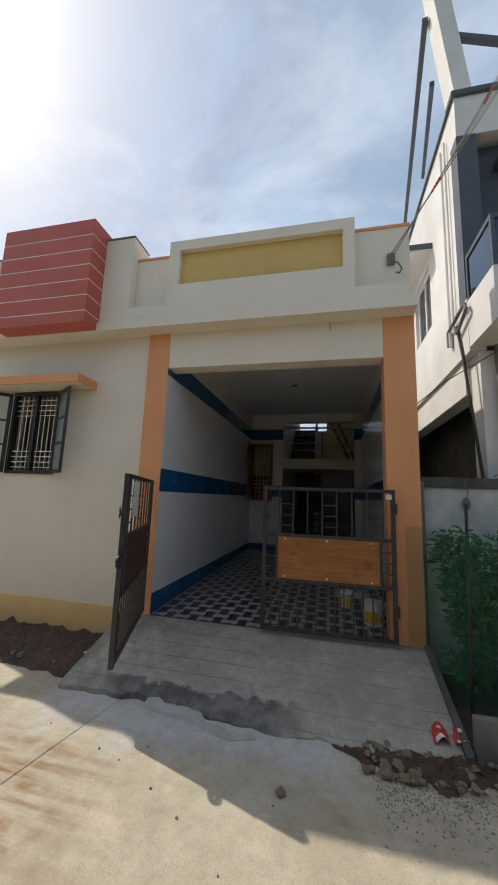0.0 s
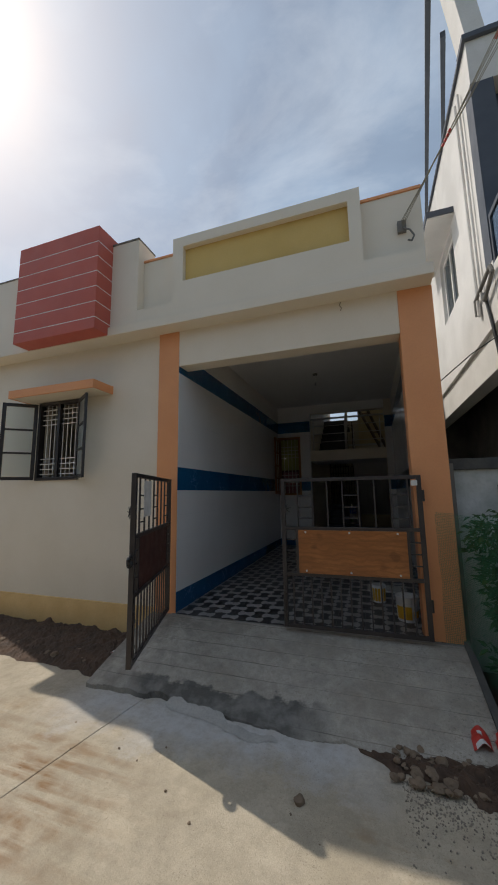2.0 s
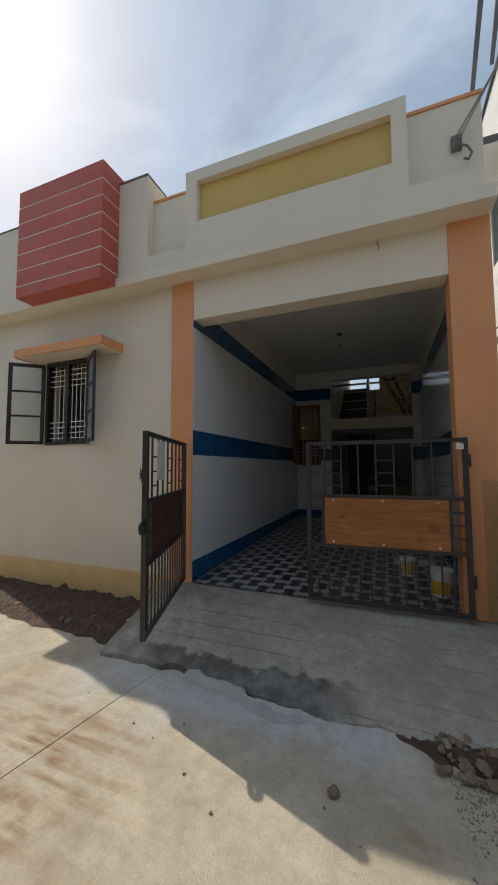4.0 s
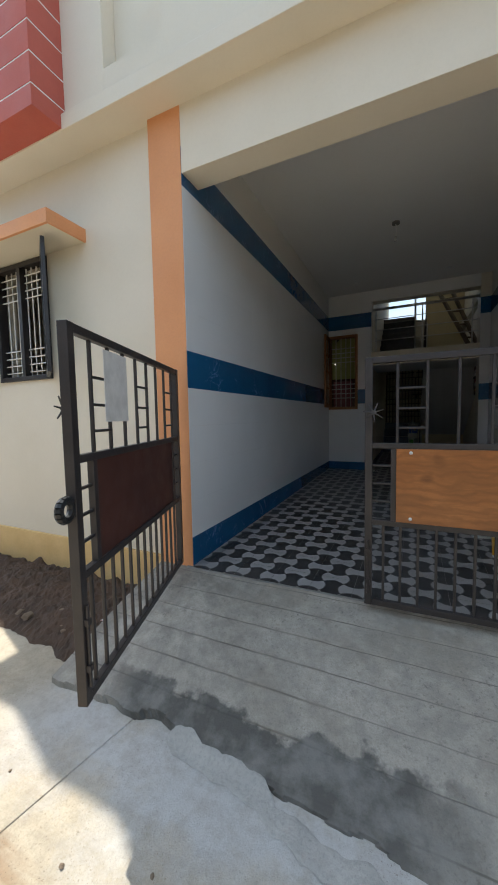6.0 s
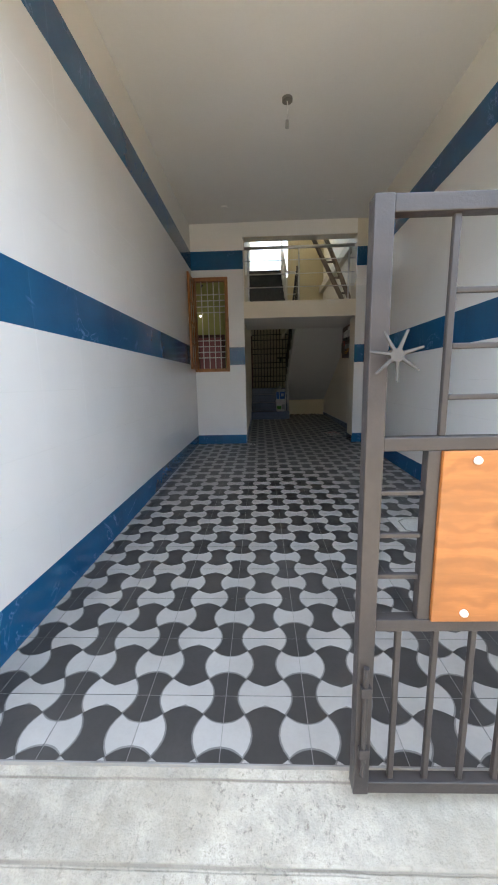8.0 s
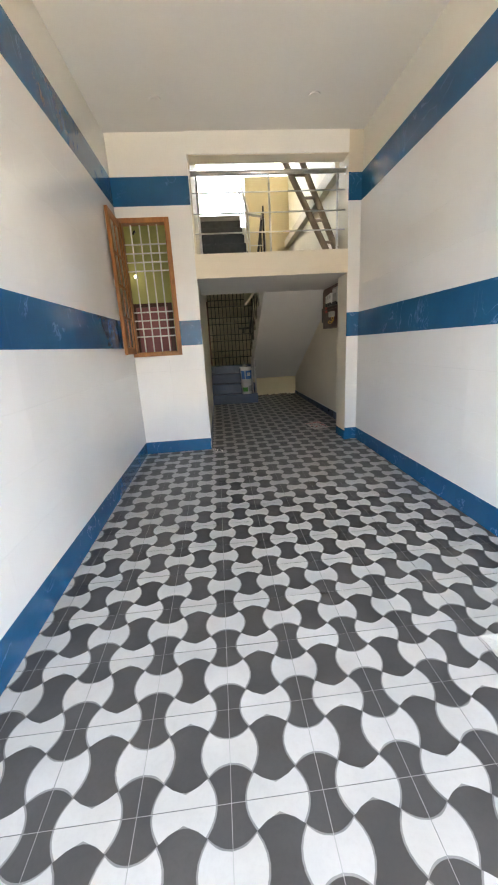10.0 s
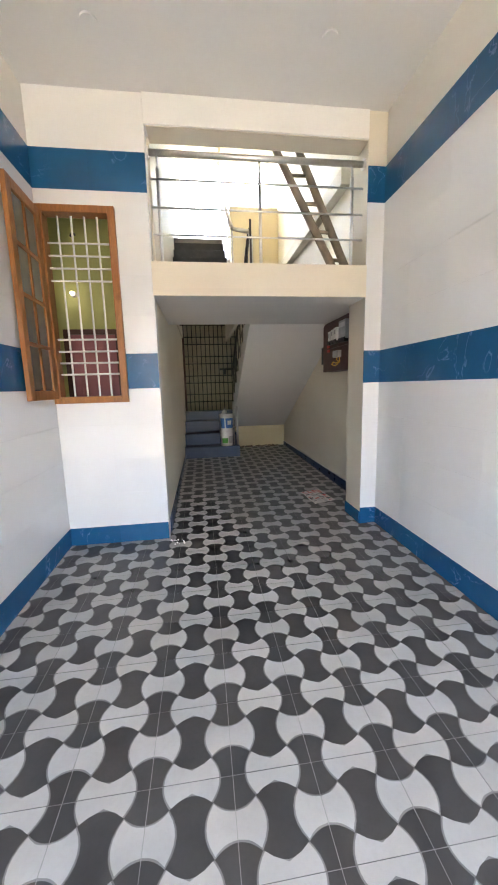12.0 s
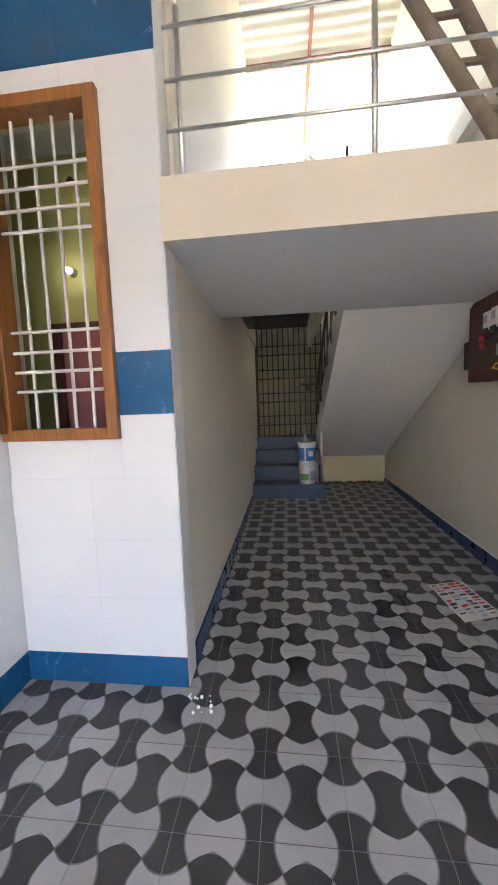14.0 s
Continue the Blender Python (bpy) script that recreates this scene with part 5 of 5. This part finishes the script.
# ---- overhead cables ----
rng = random.Random(6)
for i in range(5):
    a, c = Vector((2.95 + rng.uniform(-.01, .01), -0.1, 4.42 + i * 0.02)), Vector((5.5 + i * 0.07, -1.6 + rng.uniform(-.04, .04), 8.7))
    pts = []
    for k in range(13):
        f = k / 12
        pts.append(a.lerp(c, f) + Vector((0, 0, -0.10 * math.sin(math.pi * f) * (1 + 0.15 * i))))
    w = thing("overhead_cable", a, "thin pale overhead service cable", "cable", "overhead cables")
    part("wire", cord(bmesh.new(), pts, 0.0045), CABLE, w)
    if i == 2:
        for f in (0.16, 0.34, 0.6):
            p, q = a.lerp(c, f) - Vector((0, 0, 0.08)), a.lerp(c, f + 0.035) - Vector((0.01, 0, 0.08))
            for j in range(4):
                bb = bmesh.new()
                rod(bb, p.lerp(q, j / 4), p.lerp(q, j / 4 + 0.16), 0.014, 8)
                part("spacer", bb, REDP, w, "red cable spacer")
b = tube(bmesh.new(), [(2.95, -0.07, 4.46), (2.96, -0.12, 4.38), (3.02, -0.13, 4.34), (3.06, -0.13, 4.26), (3.03, -0.13, 4.20), (2.99, -0.13, 4.22)], 0.010, 6)
box(b, 2.90, 2.99, -0.10, -0.06, 4.36, 4.50)
solid("cable_bracket", b, GREYC, "grey bracket with a loop of cable on the parapet", "bracket")
b = tube(bmesh.new(), [(3.19, 0.2, 2.6), (3.6, 0.3, 2.95), (4.3, 0.1, 3.35), (5.2, -0.6, 4.0)], 0.006, 6)
solid("slack_cable", b, BLACKP, "black slack cable between the houses", "cable")

# ---- far left: side gate, boundary wall, fields ----
sg = thing("side_gate", (-5.0, 0.5, -0.1), "yellow gate post with black grille gate", "gate", kind="structure")
part("post", B(-5.85, -5.48, 0.38, 0.62, -0.5, 1.78, 0.01), PLINTH, sg, "yellow ochre gate post")
part("sill", B(-5.48, -4.08, 0.35, 0.65, -0.5, 0.14), PLINTH, sg)
for i in range(9):
    b = bmesh.new()
    rod(b, (-5.42 + i * 0.155, 0.5, 0.14), (-5.42 + i * 0.155, 0.5, 1.74), 0.010, 6)
    part("bar", b, BLACKP, sg)
for i in range(8):
    b = bmesh.new()
    rod(b, (-5.34 + i * 0.155, 0.5, 0.14), (-5.34 + i * 0.155, 0.5, 0.72), 0.009, 6)
    part("bar", b, BLACKP, sg)
for z in (0.17, 0.72, 0.95, 1.18, 1.42, 1.72):
    b = bmesh.new()
    rod(b, (-5.48, 0.49, z), (-4.08, 0.49, z), 0.010, 6)
    part("rail", b, BLACKP, sg)
structure("wall_side_yellow", B(-5.7, -4.1, 1.6, 1.7, -0.5, 1.72), PLINTH, "yellow painted wall behind the side gate")
structure("doorstep", B(-5.62, -4.13, 0.03, 0.35, -0.5, -0.06, 0.03), PLINTH, "yellow painted doorstep", "step")
bw = thing("boundary_wall", (-12, 0.5, -0.5), "low rough grey boundary wall", "wall", kind="structure")
part("wall", grid_sheet(120, 2, lambda u, v: (-40 + u * 34.2, 0.28 + 0.004 * math.sin(u * 90), -0.5 + v * (1.22 + 0.03 * noise.noise(Vector((u * 60, 0, 0)))))), GREYC, bw)
part("top", B(-40, -5.8, 0.285, 0.45, -0.5, 0.69), GREYC, bw)


def tree(at, h, r, seed, label):
    rng = random.Random(seed)
    e = thing("tree", at, label, "tree", "far trees")
    x, y, z = at
    b, f = bmesh.new(), bmesh.new()
    top = Vector((x, y, z + h * 0.45))
    rod(b, (x, y, z), top, h * 0.035, 8, h * 0.022)
    for i in range(9):
        a = i * 2.4
        q = top + Vector((math.cos(a) * r * rng.uniform(0.4, 0.85), math.sin(a) * r * rng.uniform(0.4, 0.85), h * rng.uniform(0.08, 0.42)))
        rod(b, top - Vector((0, 0, h * 0.1)), q, h * 0.014, 6, h * 0.004)
        leaf_cloud(f, q, (r * 0.42, r * 0.42, h * 0.13), 260, h * 0.07, rng)
    part("trunk", b, BARK, e)
    part("crown", f, FARLEAF, e)


rng = random.Random(21)
for i, (ang, dist, h, r) in enumerate(((59, 75, 7, 4.5), (62, 82, 10, 8), (65.5, 80, 9.5, 7), (69, 88, 7, 4), (72, 70, 6, 4.5), (56, 90, 8, 5), (75, 85, 8, 6), (79, 78, 7, 5), (52, 95, 9, 6), (66.8, 95, 11, 3), (83, 90, 8, 6))):
    a = radians(ang)
    tree((2 - dist * math.sin(a), -4 + dist * math.cos(a), -0.62), h, r, 30 + i, "distant dark green tree beyond the field")
rng = random.Random(5)
b = bmesh.new()
for i in range(260):
    a, d = radians(rng.uniform(45, 88)), rng.uniform(30, 70)
    leaf_cloud(b, (2 - d * math.sin(a), -4 + d * math.cos(a), -0.4), (1.4, 1.4, 0.5), 24, 0.5, rng)
solid("field_scrub", b, FARLEAF, "low green scrub across the far field", "scrub", kind="stuff")
for i, (ang, dist) in enumerate(((60.5, 70), (67, 76))):
    a = radians(ang)
    x, y = 2 - dist * math.sin(a), -4 + dist * math.cos(a)
    h = thing("far_house", (x, y, -0.6), "small pale distant house beyond the field", "house")
    part("wall", B(x - 4, x + 4, y - 3, y + 3, -0.6, 2.6), NWHITE, h)
    part("roof", B(x - 4.3, x + 4.3, y - 3.3, y + 3.3, 2.6, 2.9), RUST, h)
    part("window", B(x + 3.98, x + 4.03, y - 1, y + 0.2, 0.6, 1.8), BLACKW, h)

# ---- wall tiles ----
TILES = {}


def tile_mesh(w, h, material):
    """A thin glazed tile in the x-z plane, face towards -y, corner at the origin."""
    key = (round(w, 4), round(h, 4), material.name)
    if key not in TILES:
        j, t, c = 0.0002, 0.009, 0.0003
        bm = bmesh.new()
        back = [bm.verts.new(p) for p in ((j, 0, j), (w - j, 0, j), (w - j, 0, h - j), (j, 0, h - j))]
        mid = [bm.verts.new((v.co.x, -t + c, v.co.z)) for v in back]
        fr = [bm.verts.new(p) for p in ((j + c, -t, j + c), (w - j - c, -t, j + c), (w - j - c, -t, h - j - c), (j + c, -t, h - j - c))]
        bm.faces.new(fr)
        for ring, nxt in ((back, mid), (mid, fr)):
            for i in range(4):
                bm.faces.new((ring[i], ring[(i + 1) % 4], nxt[(i + 1) % 4], nxt[i]))
        TILES[key] = finish(bm, "tile", material)
    return TILES[key]


ROWS = [(-0.055, 0.195, TILE_B)]
ROWS += [(0.195 + 0.321 * i, 0.195 + 0.321 * (i + 1), TILE_W) for i in range(4)]
ROWS += [(1.479, 1.787, TILE_B)]
ROWS += [(1.787 + 0.3278 * i, 1.787 + 0.3278 * (i + 1), TILE_W) for i in range(4)]
ROWS += [(3.098, 3.40, TILE_B)]


def tile_wall(parent, start, ang, length, width, skip=None):
    """Courses of tiles along a wall from start, turned by ang about z."""
    rot = Matrix.Rotation(ang, 3, "Z")
    for z0, z1, m in ROWS:
        s = 0.0
        while s < length - 0.004:
            w = min(width, length - s)
            cells = [(s, s + w, z0, z1)]
            if skip:
                a, b, c, d = skip
                out = []
                for x0, x1, q0, q1 in cells:
                    if x1 <= a or x0 >= b or q1 <= c or q0 >= d:
                        out.append((x0, x1, q0, q1))
                        continue
                    if x1 - b > 0.01:
                        out.append((max(b, x0), x1, q0, q1))
                    if a - x0 > 0.01:
                        out.append((x0, a, q0, q1))
                    if c - q0 > 0.01:
                        out.append((max(a, x0), min(b, x1), q0, c))
                    if q1 - d > 0.01:
                        out.append((max(a, x0), min(b, x1), d, q1))
                cells = out
            for x0, x1, q0, q1 in cells:
                o = new("tile", tile_mesh(x1 - x0, q1 - q0, m))
                o.parent = parent
                o.location = Vector(start) + rot @ Vector((x0, 0, q0))
                o.rotation_euler = (0, 0, ang)
            s += w


tile_wall(wl_, (-0.005, 0.006, 0), math.pi / 2, 5.51, 0.45)
tile_wall(wr_, (3.034, 5.52, 0), -math.pi / 2, 5.26, 0.45)
tile_wall(wf_, (0.0, 5.529, 0), 0, 0.908, 0.45, (0.006, 0.632, 1.362, 2.972))
tile_wall(pier, (2.861, 5.529, 0), 0, 0.17, 0.45)

# ---- patterned floor tiles ----
PX, PY = 0.311, 0.311
TX, TY = 0.091, 0.232


def floor_tile_mesh():
    """Dark square tile with four raised pale half bones on its edges."""
    a = 0.15
    s = 0.205 * a
    e = 0.1488
    bm = bmesh.new()
    c = [bm.verts.new((x, y, 0)) for x, y in ((-e, -e), (e, -e), (e, e), (-e, e))]
    lo = [bm.verts.new((v.co.x, v.co.y, -0.009)) for v in c]
    bm.faces.new(c)
    for i in range(4):
        bm.faces.new((lo[i], lo[(i + 1) % 4], c[(i + 1) % 4], c[i]))
    h = a / 2

    def bone(pts):
        cx = sum(p.x for p in pts) / len(pts)
        cy = sum(p.y for p in pts) / len(pts)
        top, bot = [], []
        for p in pts:
            d = Vector((p.x - cx, p.y - cy, 0))
            if abs(p.x) > e - 0.001:
                d.x = 0.0
            if abs(p.y) > e - 0.001:
                d.y = 0.0
            d = d.normalized() * 0.0062
            bot.append(bm.verts.new((p.x, p.y, 0.0003)))
            top.append(bm.verts.new((p.x - d.x, p.y - d.y, 0.0016)))
        f = bm.faces.new(top)
        f.material_index = 1
        n = len(pts)
        for i in range(n):
            f = bm.faces.new((bot[i], bot[(i + 1) % n], top[(i + 1) % n], top[i]))
            f.material_index = 2

    # bones lie crosswise: ends swell along x, waists along y
    for sy in (-1, 1):
        # half of a bone centred on the edge y = sy * e, cut along its length
        pts = []
        n = 6
        # inner waist from (-h, sy*h) to (h, sy*h), pushed towards the edge
        for i in range(n + 1):
            u = i / n
            pts.append(Vector((-h + 2 * h * u, sy * (h + s * 4 * u * (1 - u)), 0)))
        # right end, half of the swelling arc, up to the edge
        for i in range(1, n):
            u = i / n * 0.5
            y = h + (e - h) * i / n
            pts.append(Vector((h + s * 4 * u * (1 - u), sy * y, 0)))
        pts.append(Vector((h + s, sy * e, 0)))
        pts.append(Vector((-h - s, sy * e, 0)))
        for i in range(n - 1, 0, -1):
            u = i / n * 0.5
            y = h + (e - h) * i / n
            pts.append(Vector((-h - s * 4 * u * (1 - u), sy * y, 0)))
        if sy < 0:
            pts.reverse()
        bone(pts[::-1])
    for sx in (-1, 1):
        pts = []
        n = 6
        # swelling end inside the tile from (sx*h, -h) to (sx*h, h)
        for i in range(n + 1):
            u = i / n
            pts.append(Vector((sx * (h - s * 4 * u * (1 - u)), -h + 2 * h * u, 0)))
        # waist on the far side, halfway to the edge
        for i in range(1, n):
            u = i / n * 0.5
            pts.append(Vector((sx * (h + (e - h) * i / n), h - s * 4 * u * (1 - u), 0)))
        pts.append(Vector((sx * e, h - s, 0)))
        pts.append(Vector((sx * e, -h + s, 0)))
        for i in range(n - 1, 0, -1):
            u = i / n * 0.5
            pts.append(Vector((sx * (h + (e - h) * i / n), -h + s * 4 * u * (1 - u), 0)))
        if sx > 0:
            pts.reverse()
        bone(pts)
    bmesh.ops.scale(bm, verts=bm.verts, vec=(PX / 0.3, PY / 0.3, 1))
    bmesh.ops.recalc_face_normals(bm, faces=bm.faces)
    return bm


floor_me = finish(floor_tile_mesh(), "floor_tile", [F_DARK, F_LIGHT, F_RIM])
floor_ob = bpy.data.objects["floor"]


def clipped(x0, x1, y0, y1, cx, cy):
    """A tile cut to the rectangle, in its own axes."""
    bm = floor_tile_mesh()
    for co, no in (((x0 - cx, 0, 0), (-1, 0, 0)), ((x1 - cx, 0, 0), (1, 0, 0)), ((0, y0 - cy, 0), (0, -1, 0)), ((0, y1 - cy, 0), (0, 1, 0))):
        bmesh.ops.bisect_plane(bm, geom=bm.verts[:] + bm.edges[:] + bm.faces[:], plane_co=co, plane_no=no, clear_outer=True)
    return finish(bm, "floor_tile_cut", [F_DARK, F_LIGHT, F_RIM])


def lay(x0, x1, y0, y1):
    i0, i1 = math.floor((x0 - TX) / PX), math.ceil((x1 - TX) / PX)
    j0, j1 = math.floor((y0 - TY) / PY), math.ceil((y1 - TY) / PY)
    for i in range(i0, i1):
        for j in range(j0, j1):
            cx, cy = TX + PX * (i + 0.5), TY + PY * (j + 0.5)
            ax, bx, ay, by = max(x0, cx - PX / 2), min(x1, cx + PX / 2), max(y0, cy - PY / 2), min(y1, cy + PY / 2)
            if bx - ax < 0.012 or by - ay < 0.012:
                continue
            whole = bx - ax > PX - 0.001 and by - ay > PY - 0.001
            o = new("tile", floor_me if whole else clipped(x0, x1, y0, y1, cx, cy))
            o.parent = floor_ob
            o.location = (cx, cy, floor_z(cy))
            o.rotation_euler = (math.atan(FLOOR_SLOPE), 0, 0)


lay(0.003, 3.025, -0.015, 5.52)
lay(0.912, 3.165, 5.52, 10.25)
